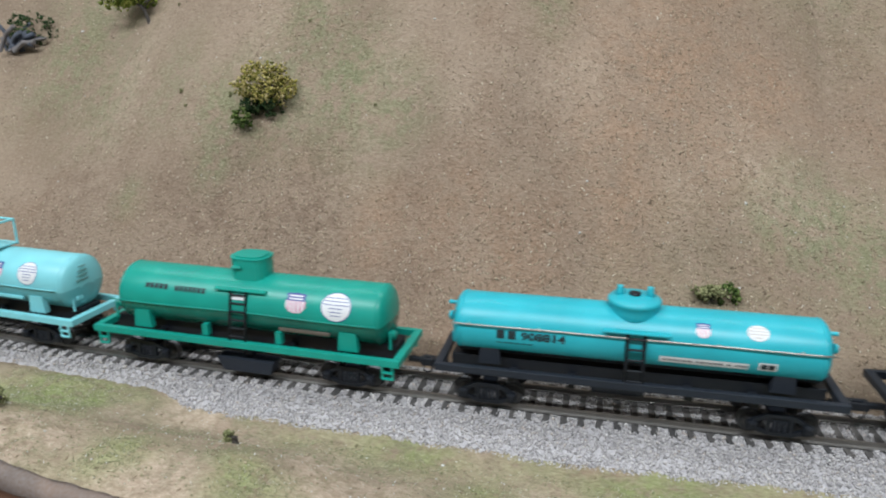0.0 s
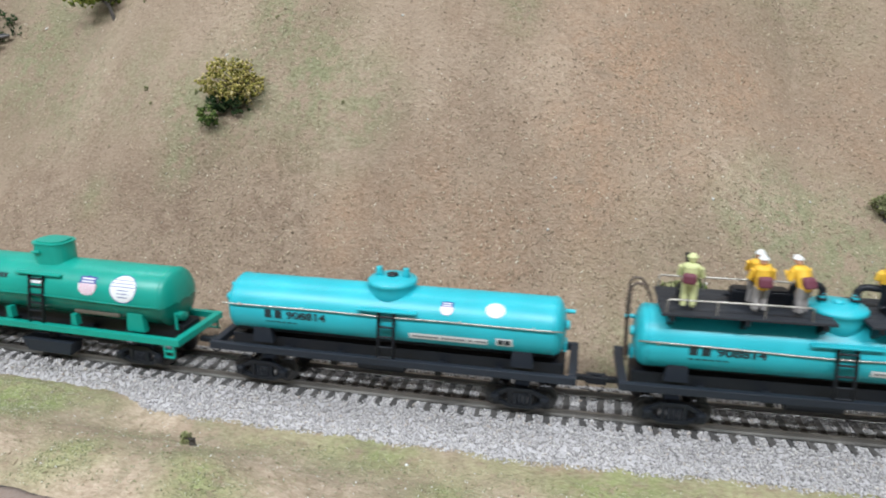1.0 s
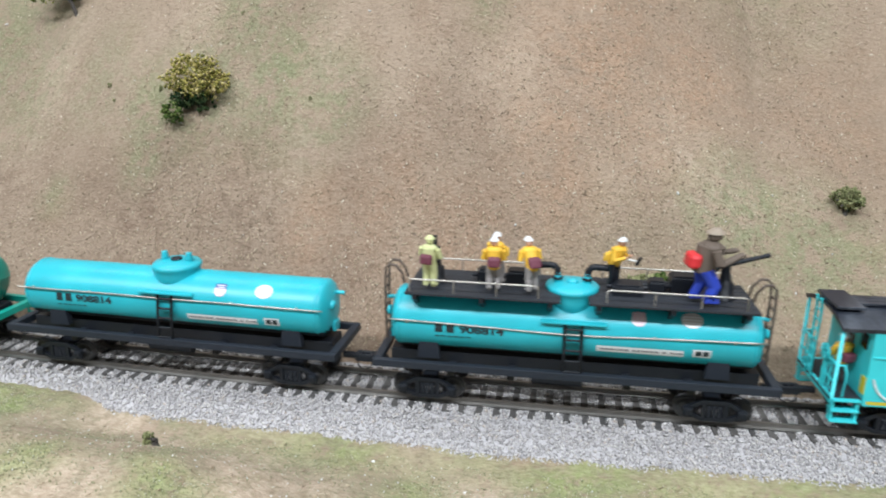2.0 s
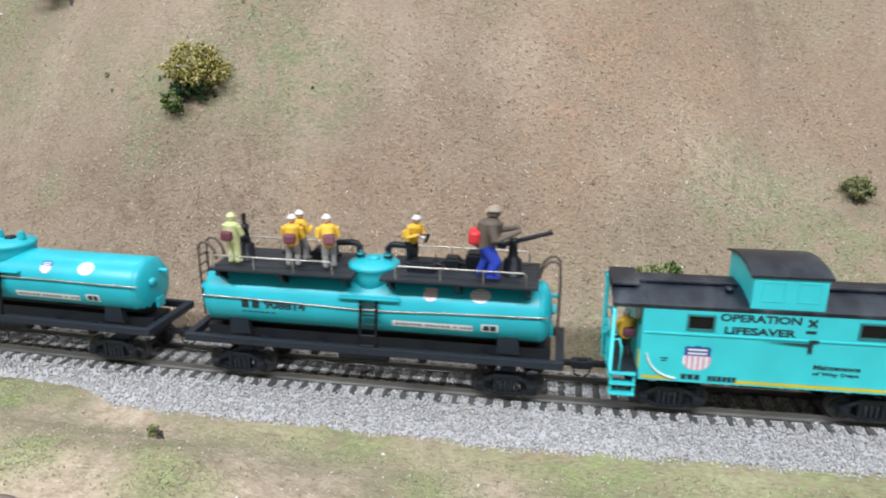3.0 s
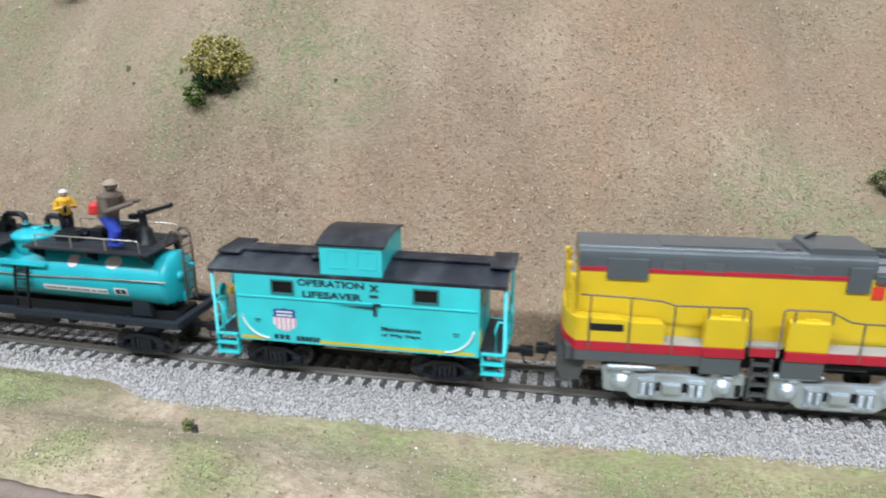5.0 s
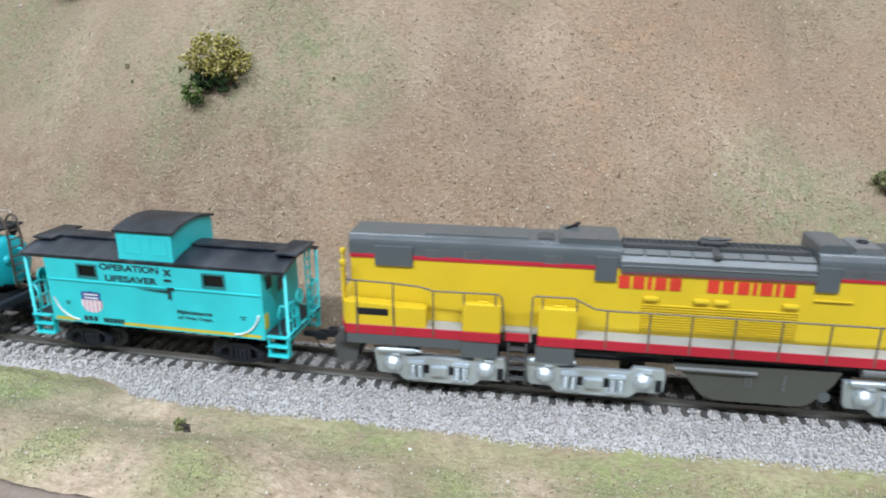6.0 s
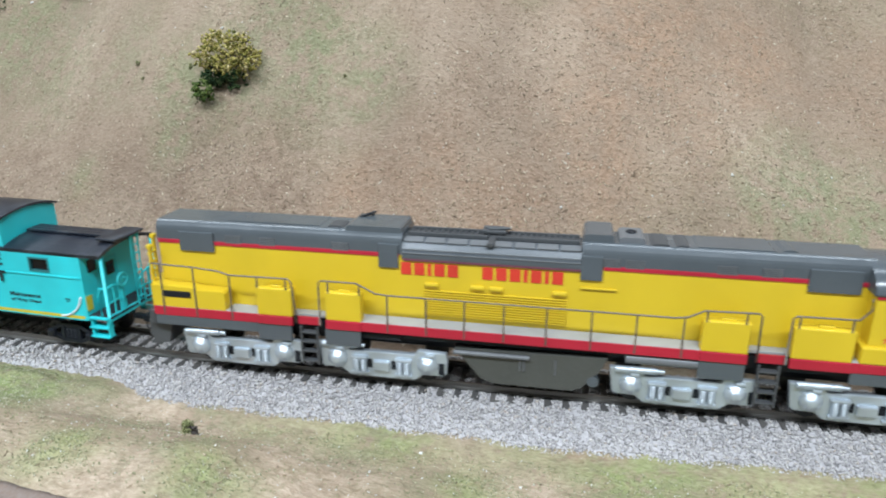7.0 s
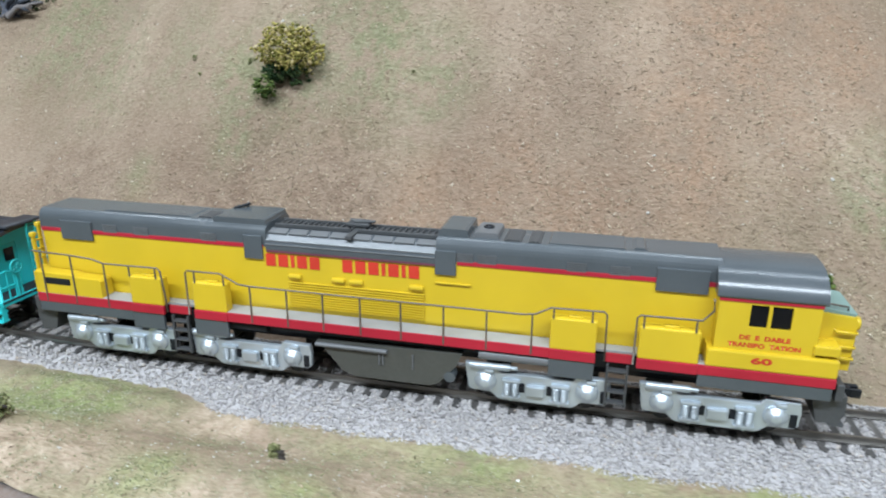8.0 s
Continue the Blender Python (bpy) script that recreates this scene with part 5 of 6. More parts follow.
    part("end_stanchion", bm, YELLOW, porch, "yellow end stanchions")
    bm = bmesh.new()
    slab(bm, [(y * 1.005, x - 0.25) for y, x in plan], 22.9, 26.6)
    part("end_sill", bm, RED, porch)
    bm = bmesh.new()
    slab(bm, [(y, x) for y, x in plan], 18.6, 22.9)
    part("end_skirt", bm, GREY, porch, "grey skirt below the sill")
    # cab
    C = 16.5
    wins = [(119.6, 124.8, 41.0, 48.7), (125.8, 131.6, 41.0, 48.7)]
    bm = bmesh.new()
    box(bm, 110.8, 0, 39, 1.2, 2 * C - 2.4, 24.8)
    cab = part("cab", bm, YELLOW, car, "yellow cab")
    bm = bmesh.new()
    box(bm, 139.0, 0, 39, 1.2, 2 * C - 2.4, 24.8)
    part("cab_front", bm, YELLOW, cab)
    for s in (-1, 1):
        bm = bmesh.new()
        lo, hi = sorted((s * C, s * (C - 1.2)))
        panel(bm, 110.2, 139.6, 26.6, 51.4, lo, hi, wins)
        bmesh.ops.remove_doubles(bm, verts=bm.verts, dist=0.001)
        part("cab_side", bm, YELLOW, cab)
    bm = bmesh.new()
    prof = [(-C - 0.5, 50.6), (-C - 0.6, 51.4), (-C - 0.1, 53.0), (-C + 1.6, 55.6), (-C + 4.6, 57.9), (-C + 8.5, 59.2), (-C + 13, 59.8)]
    extrude(bm, prof + [(-y, z) for y, z in prof[::-1]], 109.4, 140.8, "x", smooth=True)
    part("cab_roof", bm, GREY, cab, "rounded grey cab roof")
    for s in (-1, 1):
        bm = bmesh.new()
        box(bm, 125, s * (C + 0.05), 50.2, 29.6, 0.5, 1.5, 0.1)
        part("stripe", bm, RED, cab, "thin red stripe")
        for x0, x1, z0, z1 in wins:
            bm = bmesh.new()
            box(bm, (x0 + x1) / 2, s * (C - 0.9), (z0 + z1) / 2, x1 - x0, 0.3, z1 - z0)
            part("pane", bm, GLASS_DARK, cab, "dark cab window")
    for text, x, z, w in (("DE  E  DABLE", 117.4, 36.6, 14.8), ("TRANSPO  TATION", 114.2, 33.9, 21.2)):
        part("lettering", words(text, x, z, 1.7, w, -C - 0.08), LETTER_RED, cab, "worn red lettering")
    part("lettering", words("60", 121.4, 29.0, 2.4, 6.2, -E - 0.62), LETTER_RED, cab, "red road number")
    bm = bmesh.new()
    box(bm, 127.4, 0, 29.6, 38.4, 2 * E + 1.0, 6.4, 0.7)
    skirt = part("cab_skirt", bm, YELLOW, cab, "yellow ledge below the cab")
    bm = bmesh.new()
    box(bm, 127.4, 0, 24.7, 38.4, 2 * E + 0.9, 3.6, 0.4)
    part("stripe", bm, RED, skirt, "red sill stripe")
    # nose in front of the cab
    bm = bmesh.new()
    extrude(bm, [(140, 26.6), (151.4, 26.6), (151.6, 43.6), (150.6, 45.0), (140, 46.0)], -10.8, 10.8)
    nose = part("nose", bm, YELLOW, car, "low yellow nose")
    bm = bmesh.new()
    extrude(bm, [(140.2, 46.1), (150.9, 45.0), (151.4, 45.8), (140.2, 47.4)], -9.8, 9.8)
    part("nose_top", bm, NOSETOP, nose, "pale grey-green nose top")
    bm = bmesh.new()
    pipe(bm, [(142.5, -8, 47.2), (142.5, -8, 48.2), (149, -8, 47.4), (149, -8, 46)], 0.35)
    part("nose_grab", bm, RAILWIRE, nose)
    bm = bmesh.new()
    box(bm, 142.6, -13.6, 35.4, 7.6, 7.6, 3.4, 0.5)
    box(bm, 142.6, 13.6, 35.4, 7.6, 7.6, 3.4, 0.5)
    part("nose_step", bm, YELLOW, nose, "pale yellow step beside the nose")
    for z in (31.5, 35.5, 40.5):
        bm = bmesh.new()
        pipe(bm, [(145.5, -10.8, z), (145.5, -12.2, z), (151.5, -12.2, z - 0.2), (151.5, -10.8, z - 0.2)], 0.45)
        part("grab_iron", bm, YELLOW, nose)
    bm = bmesh.new()
    lathe(bm, [(2.3, 0), (2.3, 1.4), (1.8, 1.5), (1.6, 0.9)], 14, "x", at=(151.4, -7.5, 42))
    part("headlight", bm, YELLOW, nose, "small round lamp housing")
    for way, x in ((-1, -147.6), (1, 148.6)):
        bm = bmesh.new()
        box(bm, x, 0, 21, 2.4, 33, 6, 0.4)
        extrude(bm, [(x - way * 7, 18.5), (x + way * 3.4, 18.5), (x + way * 3.4, 13), (x + way * 2.0, 8.5), (x - way * 4.5, 8.5)], -14.0, 14.0)
        box(bm, x + way * 1.5, -11, 12, 4.5, 6, 1.0, 0.2)
        box(bm, x + way * 1.5, -11, 8, 4.5, 6, 1.0, 0.2)
        part("pilot", bm, GREY_DARK, car, "dark grey pilot with footsteps")
        coupler(car, x + way * 1, way, 14)
    return car


GREY_LIGHT = paint("pale_grey_paint", (0.13, 0.135, 0.14), 0.38, amount=0.03)
OLIVE = paint("grey_green_tank", (0.055, 0.056, 0.047), 0.5, amount=0.04)
NOSETOP = paint("pale_green_grey", (0.20, 0.30, 0.27), 0.5)
LOCO = locomotive()


# ---- loose stuff on the ground ----
OCTA = np.array(((1, 0, 0), (-1, 0, 0), (0, 1, 0), (0, -1, 0), (0, 0, 1), (0, 0, -1)), float)
OCTA_F = np.array(((0, 2, 4), (2, 1, 4), (1, 3, 4), (3, 0, 4), (2, 0, 5), (1, 2, 5), (3, 1, 5), (0, 3, 5)))


def crumbs(name, places, sizes, material, rng, label, category, jag=0.35, lie=None):
    """Many angular crumbs in one mesh: places n x 3, sizes n x 3 in metres, each turned at random."""
    n = len(places)
    q = rng.normal(size=(n, 4))
    q /= np.linalg.norm(q, axis=1)[:, None]
    w, x, y, z = q.T
    R = np.stack([1 - 2 * (y * y + z * z), 2 * (x * y - z * w), 2 * (x * z + y * w), 2 * (x * y + z * w), 1 - 2 * (x * x + z * z), 2 * (y * z - x * w), 2 * (x * z - y * w), 2 * (y * z + x * w), 1 - 2 * (x * x + y * y)], 1).reshape(n, 3, 3)
    if lie is not None:
        # flat on a slope that rises away from the track, turned about its normal
        a, c, tip = rng.uniform(0, math.tau, n), np.arctan(lie), rng.normal(size=n) * 0.25
        one, nil = np.ones(n), np.zeros(n)
        spin = np.stack([np.cos(a), -np.sin(a), nil, np.sin(a), np.cos(a), nil, nil, nil, one], 1).reshape(n, 3, 3)
        rise = np.stack([one, nil, nil, nil, np.cos(c + tip), -np.sin(c + tip), nil, np.sin(c + tip), np.cos(c + tip)], 1).reshape(n, 3, 3)
        R = rise @ spin
    V = OCTA[None] * sizes[:, None, :] * (1 + rng.uniform(-jag, jag, (n, 6, 1)))
    V = np.einsum("nij,nkj->nki", R, V) + places[:, None, :]
    F = (np.arange(n) * 6)[:, None, None] + OCTA_F[None]
    return raw_mesh(name, V.reshape(-1, 3), F.reshape(-1, 3), material, label, category)


def raw_mesh(name, V, F, material, label, category):
    me = bpy.data.meshes.new(name)
    me.vertices.add(len(V))
    me.vertices.foreach_set("co", np.ascontiguousarray(V, dtype=np.float32).ravel())
    k = F.shape[1]
    me.loops.add(F.size)
    me.loops.foreach_set("vertex_index", F.ravel().astype(np.int32))
    me.polygons.add(len(F))
    me.polygons.foreach_set("loop_start", np.arange(0, F.size, k, dtype=np.int32))
    me.update(calc_edges=True)
    me.validate()
    me.materials.append(material)
    return tagged(new(name, me), label, category, kind="stuff") if category else new(name, me)


def island_material(name, stops, rough=0.9, grain=1500):
    """Crumbs, each of its own shade."""
    m, nt, b = nodes_of(name)
    g = nt.nodes.new("ShaderNodeNewGeometry")
    col = ramp(nt, g.outputs["Random Per Island"], stops)
    n = noise_out(nt, grain, 3, 0.6)
    tone = ramp(nt, n, ((0.3, (0.72, 0.72, 0.72)), (0.7, (1.2, 1.2, 1.2))))
    link(nt, mixed(nt, 1.0, col, tone, "MULTIPLY"), b.inputs["Base Color"])
    b.inputs["Roughness"].default_value = rough
    b.inputs["Specular IOR Level"].default_value = 0.2
    return m


def ballast_z(x, v):
    """Top of the ballast bed at v metres from the track's middle."""
    a = abs(v)
    edge = -ballast_edge(x) if v < 0 else 0.026
    z = -0.0030 - (0.0090 if v < 0 else 0.0048) * clamp01((a - 0.0165) / max(0.004, edge - 0.0165))
    return z


def build_ballast(rng):
    xs = np.concatenate([np.arange(-0.84, -0.34, 0.01), np.arange(-0.34, 0.40, 0.004), np.arange(0.40, 0.93, 0.01)])
    vs = [-1.0, -0.8, -0.6, -0.4, -0.2, 0, 0.25, 0.5, 0.75, 1.0]
    V, F = [], []
    for x in xs:
        e0, e1 = ballast_edge(x) - 0.001, 0.027
        for q in vs:
            v = -q * e0 if q < 0 else q * e1
            V.append((x, track_y(x) + v, ballast_z(x, v) - 0.0003))
    n = len(vs)
    for i in range(len(xs) - 1):
        for j in range(n - 1):
            a = i * n + j
            F.append((a, a + n, a + n + 1, a + 1))
    bed_mat = island_material("ballast_bed", ((0, (0.45, 0.43, 0.43)), (1, (0.45, 0.43, 0.43))))
    bed = raw_mesh("ballast_bed", np.array(V), np.array(F), bed_mat, "", "")
    tagged(bed, "grey ballast bed under the track", "ballast", kind="structure")
    stones = island_material("ballast_stone", ((0.0, (0.26, 0.25, 0.25)), (0.14, (0.39, 0.37, 0.365)), (0.4, (0.465, 0.445, 0.435)), (0.75, (0.50, 0.475, 0.465)), (0.92, (0.60, 0.575, 0.55)), (1.0, (0.46, 0.39, 0.33))))
    P, S = [], []
    def lay(n, x0, x1, v0, v1):
        for _ in range(n):
            x = rng.uniform(x0, x1)
            v = rng.uniform(v0, v1)
            e = ballast_edge(x)
            if v < e + rng.normal() * 0.0012 or v > 0.027:
                continue
            z = ballast_z(x, v)
            if abs(v) < 0.0155:
                ph = ((x + 0.84) / 0.0068 + 0.5) % 1
                if abs(ph - 0.5) < 0.19:
                    continue
                if abs(abs(v) - 0.00875) < 0.0014:
                    continue
                z += 0.0002
            P.append((x, track_y(x) + v, z + rng.normal() * 0.00018))
            s = rng.uniform(0.00042, 0.00082)
            S.append((s * rng.uniform(0.8, 1.3), s * rng.uniform(0.8, 1.2), s * rng.uniform(0.4, 0.7)))
    lay(74000, -0.30, 0.34, -0.042, 0.027)
    lay(7000, -0.84, -0.30, -0.042, 0.027)
    lay(7000, 0.34, 0.92, -0.042, 0.027)
    crumbs("ballast", np.array(P), np.array(S), stones, rng, "loose light grey crushed stone ballast", "ballast")


def build_litter(rng):
    """Dry flakes, turf crumbs and a few white chips strewn over the scenery."""
    flake = island_material("dry_flakes", ((0.0, (0.12, 0.088, 0.062)), (0.07, (0.19, 0.142, 0.098)), (0.25, (0.28, 0.215, 0.145)), (0.6, (0.40, 0.315, 0.215)), (0.88, (0.54, 0.45, 0.32)), (1.0, (0.68, 0.61, 0.50))))
    P, S, L = [], [], []
    while len(P) < 40000:
        x, y = rng.uniform(-0.36, 0.38), rng.uniform(-0.11, 0.30)
        v = y - foot_y(x)
        if -0.038 < v < 0.026:
            continue
        dens = 0.45 + 0.75 * noise.noise((x * 13, y * 13, 21)) + 0.25 * noise.noise((x * 45, y * 45, 22))
        dens = (0.06 * dens + 0.005) if v < 0 else dens + 0.5 * math.exp(-((v - 0.05) / 0.035) ** 2)
        dens *= 0.45 + 0.55 * smooth01((x + 0.22) / 0.25)
        if rng.random() > dens:
            continue
        z = land(x, y)
        P.append(tipped(x, y, z + 0.00015))
        L.append((land(x, y + 0.0015) - z) / 0.0015 + 0.12)
        s = rng.uniform(0.00016, 0.00036)
        S.append((s * rng.uniform(1.6, 5.0), s * rng.uniform(0.7, 1.2), s * 0.8))
    crumbs("leaf_litter", np.array(P), np.array(S), flake, rng, "dry brown leaf litter flakes strewn on the hillside", "litter", lie=np.array(L))
    turf = island_material("turf_crumbs", ((0.0, (0.20, 0.215, 0.11)), (0.3, (0.28, 0.29, 0.155)), (0.7, (0.38, 0.375, 0.23)), (1.0, (0.56, 0.53, 0.42))))
    P, S = [], []
    while len(P) < 26000:
        x, y = rng.uniform(-0.30, 0.34), rng.uniform(-0.115, 0.27)
        v = y - foot_y(x)
        if ballast_edge(x) - 0.0015 < v < 0.026 or y < front_y(x) + 0.001:
            continue
        g = ground_fields(x, y)
        dens = max(0.0, g[0] * 0.6, g[2]) ** 1.6 * (0.8 if v < 0 else 0.5) + 0.01
        if rng.random() > dens:
            continue
        P.append(placed(x, y, 0.0002))
        s = rng.uniform(0.00014, 0.00030)
        S.append((s * rng.uniform(0.8, 1.8), s, s * rng.uniform(0.6, 1.2)))
    crumbs("turf", np.array(P), np.array(S), turf, rng, "green turf crumbs in uneven patches", "grass")
    chips = island_material("white_chips", ((0, (0.62, 0.60, 0.56)), (1, (0.80, 0.79, 0.76))))
    P, S = [], []
    for k in range(330):
        x, y = rng.uniform(-0.34, 0.36), rng.uniform(-0.11, 0.27)
        v = y - foot_y(x)
        if ballast_edge(x) < v < 0.026 or y < front_y(x) + 0.002:
            continue
        P.append(placed(x, y, 0.0002))
        s = rng.uniform(0.0002, 0.0005) * (1.9 if rng.random() < 0.08 else 1)
        S.append((s * rng.uniform(1, 2), s, s * 0.6))
    for k in range(420):
        x, y = rng.uniform(-0.12, 0.26), rng.uniform(-0.12, -0.03)
        if y - foot_y(x) > ballast_edge(x) or y < front_y(x) + 0.002:
            continue
        P.append(placed(x, y, 0.0002))
        s = rng.uniform(0.00014, 0.00034)
        S.append((s * rng.uniform(1, 2), s, s * 0.6))
    for x, y in ((0.1365, 0.0812), (0.215, 0.1079), (0.0463, 0.1503), (0.0985, -0.0425), (-0.2164, 0.1794)):
        P.append(placed(x, y, 0.0004))
        S.append((0.0012, 0.0009, 0.0006))
    crumbs("white_chips", np.array(P), np.array(S), chips, rng, "tiny white chips scattered on the scenery", "litter")


def leafy(name, parent, centre, radii, count, leaf, material, rng, hollow=0.5, ragged=0.42):
    """A crown of ragged foliage crumbs with gaps."""
    P, S = [], []
    seeds = rng.normal(size=(14, 3))
    seeds /= np.linalg.norm(seeds, axis=1)[:, None]
    while len(P) < count:
        d = rng.normal(size=3)
        d /= np.linalg.norm(d)
        lump = 1.14 - ragged + ragged * max(0, float((seeds @ d).max()) - 0.72) / 0.28 + rng.normal() * 0.06
        r = lump * (hollow + (1 - hollow) * rng.random() ** 0.5)
        p = np.array(centre) + d * np.array(radii) * r
        if noise.noise(tuple(p * 190)) < -0.28:
            continue
        P.append(p)
        s = leaf * rng.uniform(0.5, 1.2)
        S.append((s, s * rng.uniform(0.6, 1), s * rng.uniform(0.5, 0.9)))
    ob = crumbs(name, np.array(P), np.array(S), material, rng, "", "", 0.5)
    ob.parent = parent
    return ob


def shrub(kind, label, x, y, height, spread_r, leaf_mat, rng, trunk=0.0, under=None, count=900, leanx=0.0, leaf=0.0011):
    """A shrub or small tree: a tapered stem, limbs and ragged foliage."""
    base = new(kind)
    base.location = placed(x, y, -0.0008)
    tagged(base, label, "shrub" if trunk < 0.01 else "tree", "shrubs on the hillside")
    bm = bmesh.new()
    top = Vector((leanx * height, 0, height * 0.62))
    pipe(bm, [(0, 0, -0.001), (leanx * height * 0.2, 0.0003, height * 0.25), top], 0.0011, 7)
    for v in bm.verts:
        k = 1.25 - 0.7 * clamp01(v.co.z / height)
        c = Vector((leanx * height * clamp01(v.co.z / height) / 0.62 * 0.62, 0, v.co.z))
        v.co = c + (v.co - c) * k
    part("trunk", bm, BARK, base, mm=False)
    for k in range(7):
        a = k * 2.4 + rng.random()
        z0 = height * rng.uniform(0.2, 0.55)
        bm = bmesh.new()
        s0 = Vector((leanx * z0 * 1.6 * 0.62, 0, z0))
        e = s0 + Vector((math.cos(a) * spread_r * 0.7, math.sin(a) * spread_r * 0.7, height * rng.uniform(0.12, 0.35)))
        pipe(bm, [s0, (s0 + e) / 2 + Vector((0, 0, 0.001)), e], 0.0005, 5)
        part("limb", bm, BARK, base, mm=False)
    c = (leanx * height * 0.9, 0, max(height * 0.6, trunk + (height - trunk) * 0.5))
    leafy("crown", base, c, (spread_r, spread_r * 0.9, (height - trunk) * 0.5), count, leaf, leaf_mat, rng, 0.4, 0.6)
    if under:
        for dx, dy, dz, rr, mat in under:
            leafy("undergrowth", base, (dx, dy, dz), (rr, rr * 0.9, rr * 0.9), int(count * (rr / spread_r) ** 1.6), leaf * 0.9, mat, rng)
    return base


BARK = paint("dark_bark", (0.05, 0.04, 0.032), 0.85, vary=0.3)
OLIVE_LEAF = island_material("olive_leaf", ((0.0, (0.08, 0.085, 0.02)), (0.2, (0.19, 0.18, 0.04)), (0.5, (0.34, 0.30, 0.075)), (0.85, (0.48, 0.39, 0.14)), (1.0, (0.60, 0.50, 0.28))))
DARK_LEAF = island_material("dark_leaf", ((0.0, (0.012, 0.028, 0.012)), (0.5, (0.035, 0.07, 0.026)), (0.85, (0.07, 0.11, 0.04)), (1.0, (0.13, 0.16, 0.07))))
MID_LEAF = island_material("mid_leaf", ((0.0, (0.025, 0.05, 0.012)), (0.5, (0.075, 0.12, 0.03)), (0.85, (0.14, 0.19, 0.05)), (1.0, (0.22, 0.26, 0.09))))
DULL_LEAF = island_material("dull_leaf", ((0.0, (0.09, 0.10, 0.04)), (0.5, (0.19, 0.20, 0.09)), (1.0, (0.34, 0.33, 0.17))))
FRESH_LEAF = island_material("fresh_leaf", ((0.0, (0.06, 0.09, 0.015)), (0.4, (0.17, 0.22, 0.035)), (0.8, (0.33, 0.36, 0.07)), (1.0, (0.45, 0.44, 0.14))))


def build_plants(rng):
    shrub("bush", "olive-yellow bushy shrub with dark green undergrowth on brown soil", -0.0442, 0.1140, 0.029, 0.0168, OLIVE_LEAF, rng, 0.004,
          [(-0.008, -0.003, 0.006, 0.0065, DARK_LEAF), (0.004, -0.002, 0.004, 0.006, DARK_LEAF), (-0.0105, -0.0105, -0.0010, 0.0062, MID_LEAF)], 1300)
    shrub("small_tree", "small yellow-green tree on a dark leaning trunk", *TREE_AT, 0.031, 0.017, FRESH_LEAF, rng, 0.0055, None, 1000, -0.5, 0.0014)
    shrub("bush", "low dark green bush near the track", *RBUSH_AT, 0.0125, 0.0078, DULL_LEAF, rng, 0.0, None, 500)
    shrub("bush", "low light green bush behind the track", *PBUSH_AT, 0.0074, 0.0082, DULL_LEAF, rng, 0.0, [(0.007, 0.002, 0.003, 0.006, MID_LEAF)], 480)
    shrub("bush", "low dark green bush at the table's edge", *LBUSH_AT, 0.006, 0.0075, DULL_LEAF, rng, 0.0, None, 300)
    shrub("weed", "short green weed on a sandy bank", *WEED_AT, 0.0055, 0.0020, DULL_LEAF, rng, 0.0, [(0.002, -0.003, 0.0004, 0.0022, FRESH_LEAF)], 110, -0.5, 0.0008)
    for x, y, r in ((-0.106, 0.124, 0.0020), (-0.072, 0.122, 0.0020), (-0.069, 0.1225, 0.0013), (-0.1, 0.118, 0.0012), (0.16, 0.185, 0.0013), (-0.13, 0.17, 0.0014), (0.02, 0.118, 0.0012), (-0.03, 0.15, 0.0016)):
        t = tagged(new("grass_tuft"), "tiny dark green grass tuft on bare soil", "grass", "tufts on the scenery")
        t.location = placed(x, y)
        leafy("blades", t, (0, 0, r * 0.3), (r, r, r * 0.8), 40, r * 0.32, DULL_LEAF, rng)
    # a fallen dead shrub with bare grey limbs
    x, y = LOG_AT
    log = tagged(new("dead_shrub"), "fallen dead shrub with bare grey limbs and dark leaves", "shrub", "shrubs on the hillside")
    log.location = placed(x, y)
    for k in range(13):
        a = radians(rng.uniform(-25, 150))
        L = rng.uniform(0.012, 0.034)
        bm = bmesh.new()
        e = Vector((math.cos(a) * L, rng.uniform(-0.006, 0.010), abs(math.sin(a)) * L * 0.8 + 0.003))
        s = Vector((rng.uniform(-0.012, 0.006), rng.uniform(-0.004, 0.004), 0.002))
        pipe(bm, [s, (s + e) / 2 + Vector((0, 0, 0.003)), e], rng.uniform(0.0008, 0.0019), 6)
        part("limb", bm, DEADWOOD if k % 3 else PALEWOOD, log, mm=False)
    leafy("dark_leaves", log, (0.006, 0.010, 0.014), (0.026, 0.012, 0.015), 520, 0.0014, DARK_LEAF, rng)


DEADWOOD = paint("grey_dead_wood", (0.075, 0.085, 0.11), 0.8, vary=0.35)
PALEWOOD = paint("pale_dead_wood", (0.15, 0.135, 0.13), 0.8, vary=0.3)
PBUSH_AT = (0.199, 0.065)
TREE_AT, RBUSH_AT, LBUSH_AT, WEED_AT, LOG_AT = (-0.155, 0.171), (0.2970, 0.1197), (-0.0535, -0.0865), (0.0318, -0.0700), (-0.270, 0.172)
RNG = np.random.default_rng(11)
build_ballast(RNG)
build_litter(RNG)
build_plants(RNG)


# ---- edge of the table and the room ----
def board_material():
    m, nt, b = nodes_of("brown_fascia")
    n = noise_out(nt, 60, 4, 0.6, stretch=(0.3, 1, 2))
    link(nt, ramp(nt, n, ((0.3, (0.075, 0.036, 0.020)), (0.7, (0.125, 0.060, 0.034)))), b.inputs["Base Color"])
    b.inputs["Roughness"].default_value = 0.45
    bumped(nt, b, n, 0.2, 0.0005)
    return m


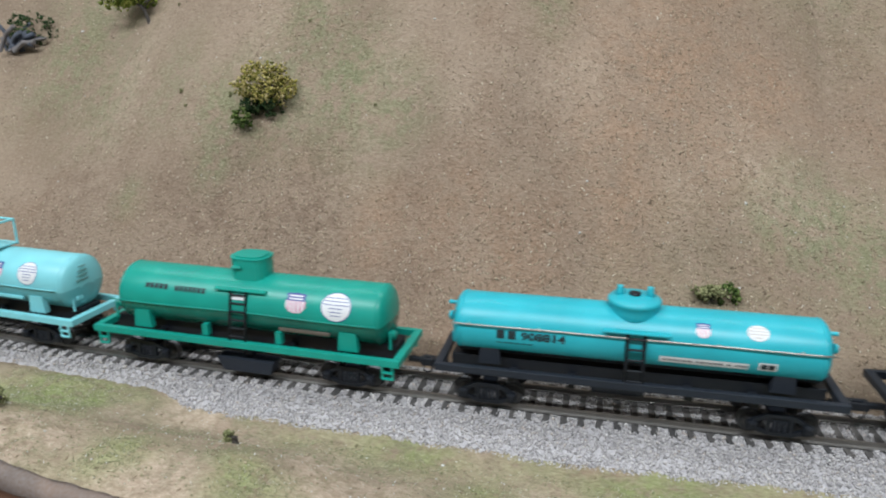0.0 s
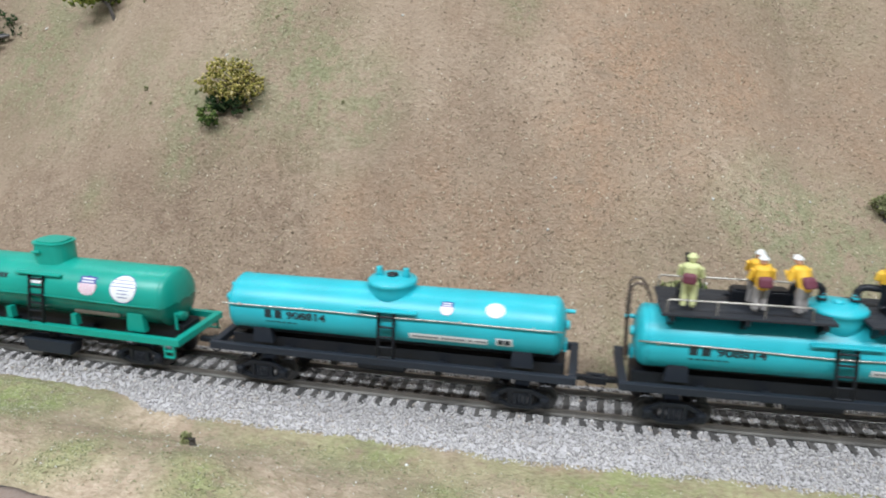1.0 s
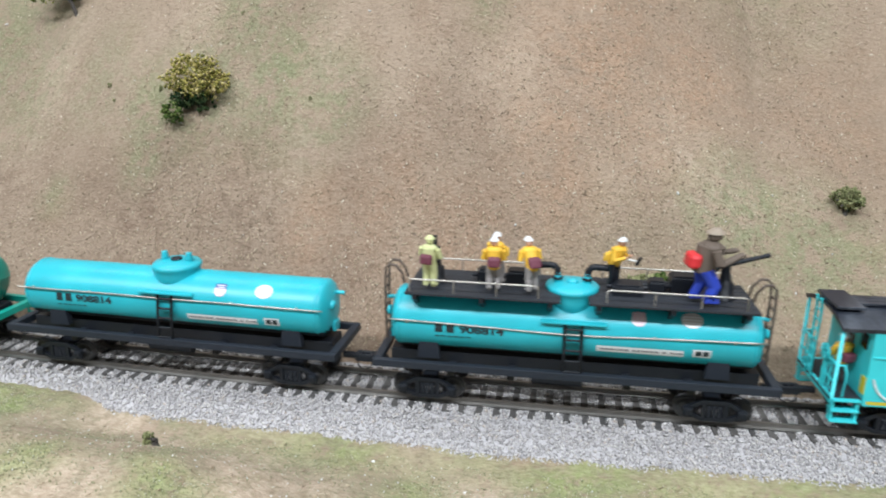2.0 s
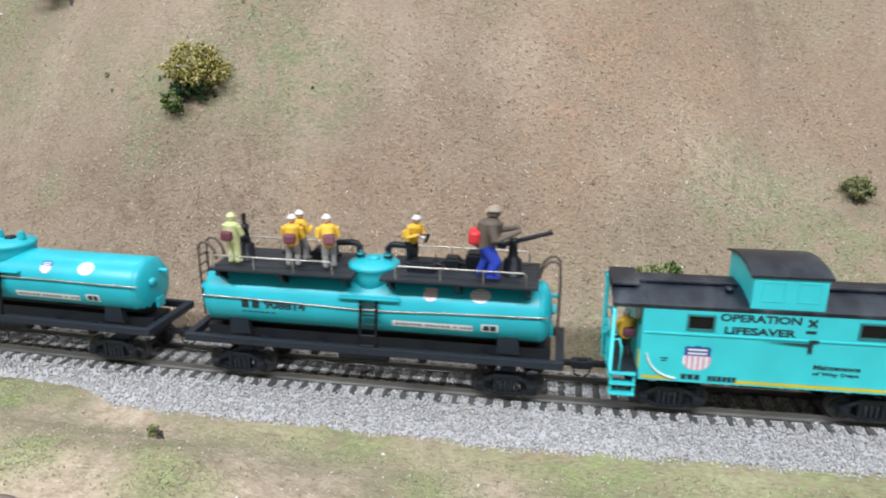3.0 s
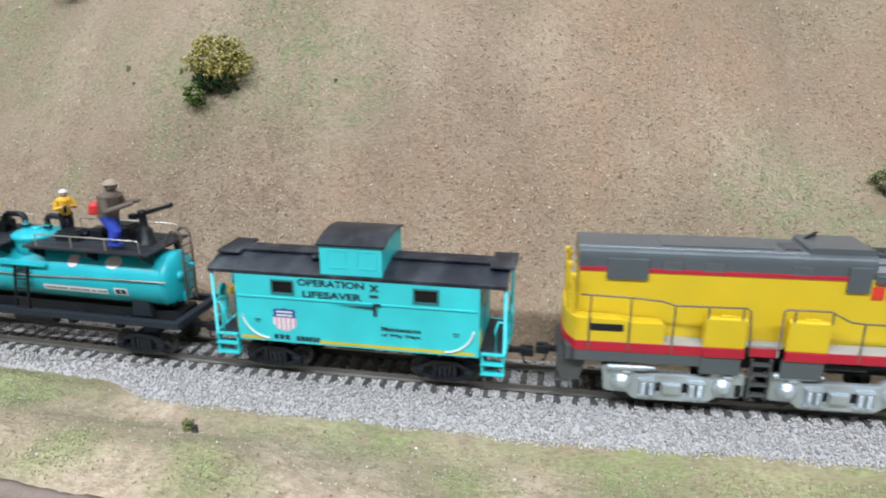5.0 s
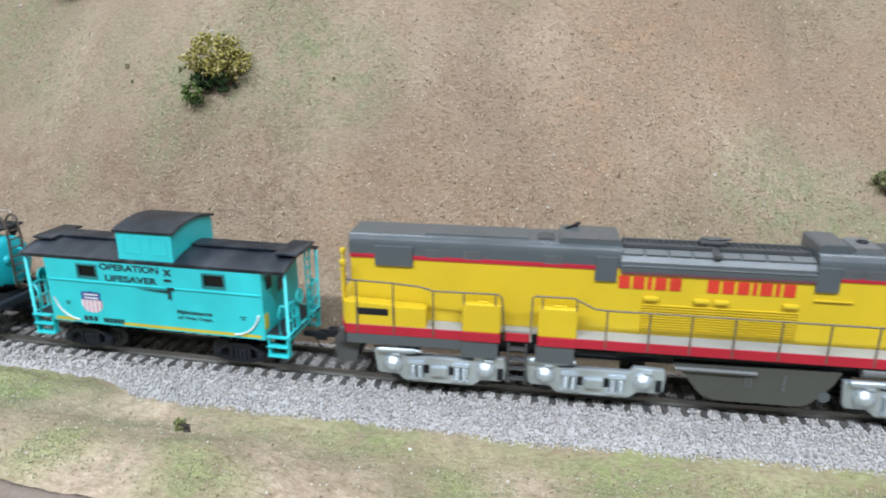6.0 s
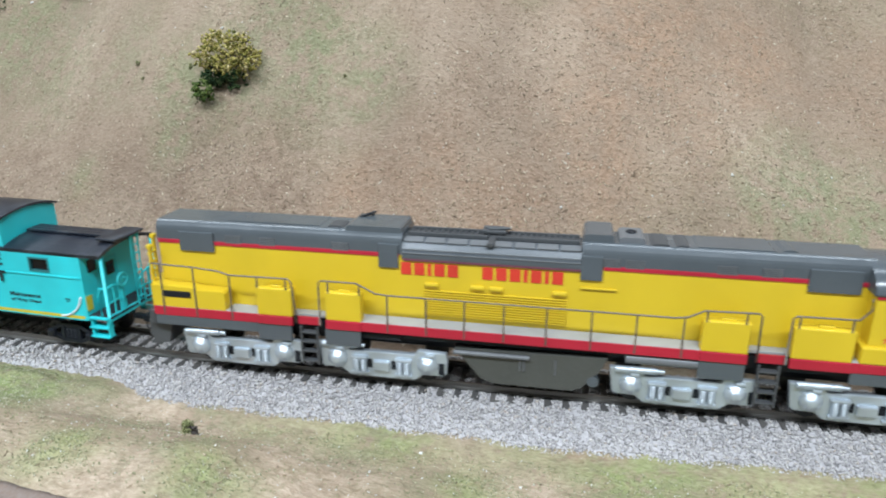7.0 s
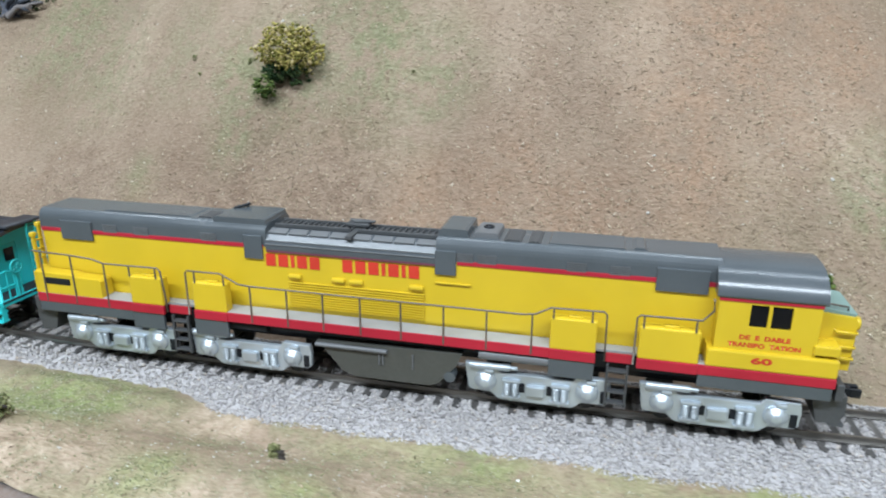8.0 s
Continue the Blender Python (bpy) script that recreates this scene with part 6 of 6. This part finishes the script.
def build_edge():
    xs = np.arange(-0.85, 0.95, 0.006)
    for nm, mat, prof, lab in (("fascia", board_material(), ((-0.012, -0.0065), (-0.0015, -0.0058), (-0.0015, -0.30), (-0.012, -0.30)), "smooth brown fascia board along the table edge"),
                               ("rim", RIM, ((-0.0042, -0.0052), (-0.0038, -0.0018), (0.0004, -0.0004), (0.0016, -0.002), (0.0016, -0.012), (-0.003, -0.012)), "rough brown plaster rim with chipped paint")):
        V, F = [], []
        k = len(prof)
        for x in xs:
            y, z = front_y(x), land(x, front_y(x) + 0.001)
            j = 0.0006 * noise.noise((x * 160, 4, 8)) + 0.0005 * noise.noise((x * 420, 9, 3)) if nm == "rim" else 0
            if nm == "fascia":
                z = 0.022 - 0.020 * smooth01((x - 0.03) / 0.12)
            x, y, z = tipped(x, y, z)
            V += [(x, y + py + j, z + pz + j) for py, pz in prof]
        for i in range(len(xs) - 1):
            for q in range(k):
                a, b = i * k + q, i * k + (q + 1) % k
                F.append((a, b, b + k, a + k))
        ob = raw_mesh(nm, np.array(V), np.array(F), mat, "", "")
        tagged(ob, lab, "table edge", kind="structure")


RIM = paint("brown_plaster", (0.15, 0.092, 0.058), 0.85, vary=0.45, amount=0.22, bump=0.8)
build_edge()
WALLPAINT = paint("wall_paint", (0.62, 0.61, 0.58), 0.8, vary=0.03)
CEIL = paint("ceiling_paint", (0.75, 0.75, 0.73), 0.9, vary=0.03)
CARPET = paint("grey_floor", (0.16, 0.15, 0.14), 0.9, vary=0.1)
for nm, c, s, m in (("floor", (0, -0.9, -1.05), (6.2, 4.2, 0.1), CARPET), ("ceiling", (0, -0.9, 1.65), (6.2, 4.2, 0.1), CEIL), ("wall_north", (0, 1.15, 0.3), (6.2, 0.1, 2.6), WALLPAINT),
                    ("wall_south", (0, -2.95, 0.3), (6.2, 0.1, 2.6), WALLPAINT), ("wall_west", (-3.05, -0.9, 0.3), (0.1, 4.0, 2.6), WALLPAINT), ("wall_east", (3.05, -0.9, 0.3), (0.1, 4.0, 2.6), WALLPAINT)):
    bm = bmesh.new()
    box(bm, *c, *s)
    tagged(part(nm, bm, m, None, mm=False), "plain painted " + nm.split("_")[0] + " of the layout room", nm.split("_")[0], kind="structure")


def on_track(x):
    return pose(x, track_y(x), 0, 0, 0, track_turn(x))


def motions():
    """Rolls the train to the left along the curve, turns the wheels, carries the figurines along."""
    for thing, cx in VEHICLES:
        walk(thing, [(t, on_track(cx + s)) for t, s in ROLL])
    carriers = {"fire": -0.3305, "caboose": -0.1791}
    for ob, car, m in RIDERS:
        cx = carriers[car]
        walk(ob, [(t, on_track(cx + s) @ m) for t, s in ROLL])
    times, way = [t for t, s in ROLL], [s for t, s in ROLL]
    steps = [k / 15 for k in range(121)]
    turns = [math.degrees((way[0] - float(np.interp(t, times, way))) / 0.0047) for t in steps]
    for ob, x in WHEELS:
        walk(ob, [(t, pose(x, 0, 0.0046, 0, -a, 0)) for t, a in zip(steps, turns)])


motions()
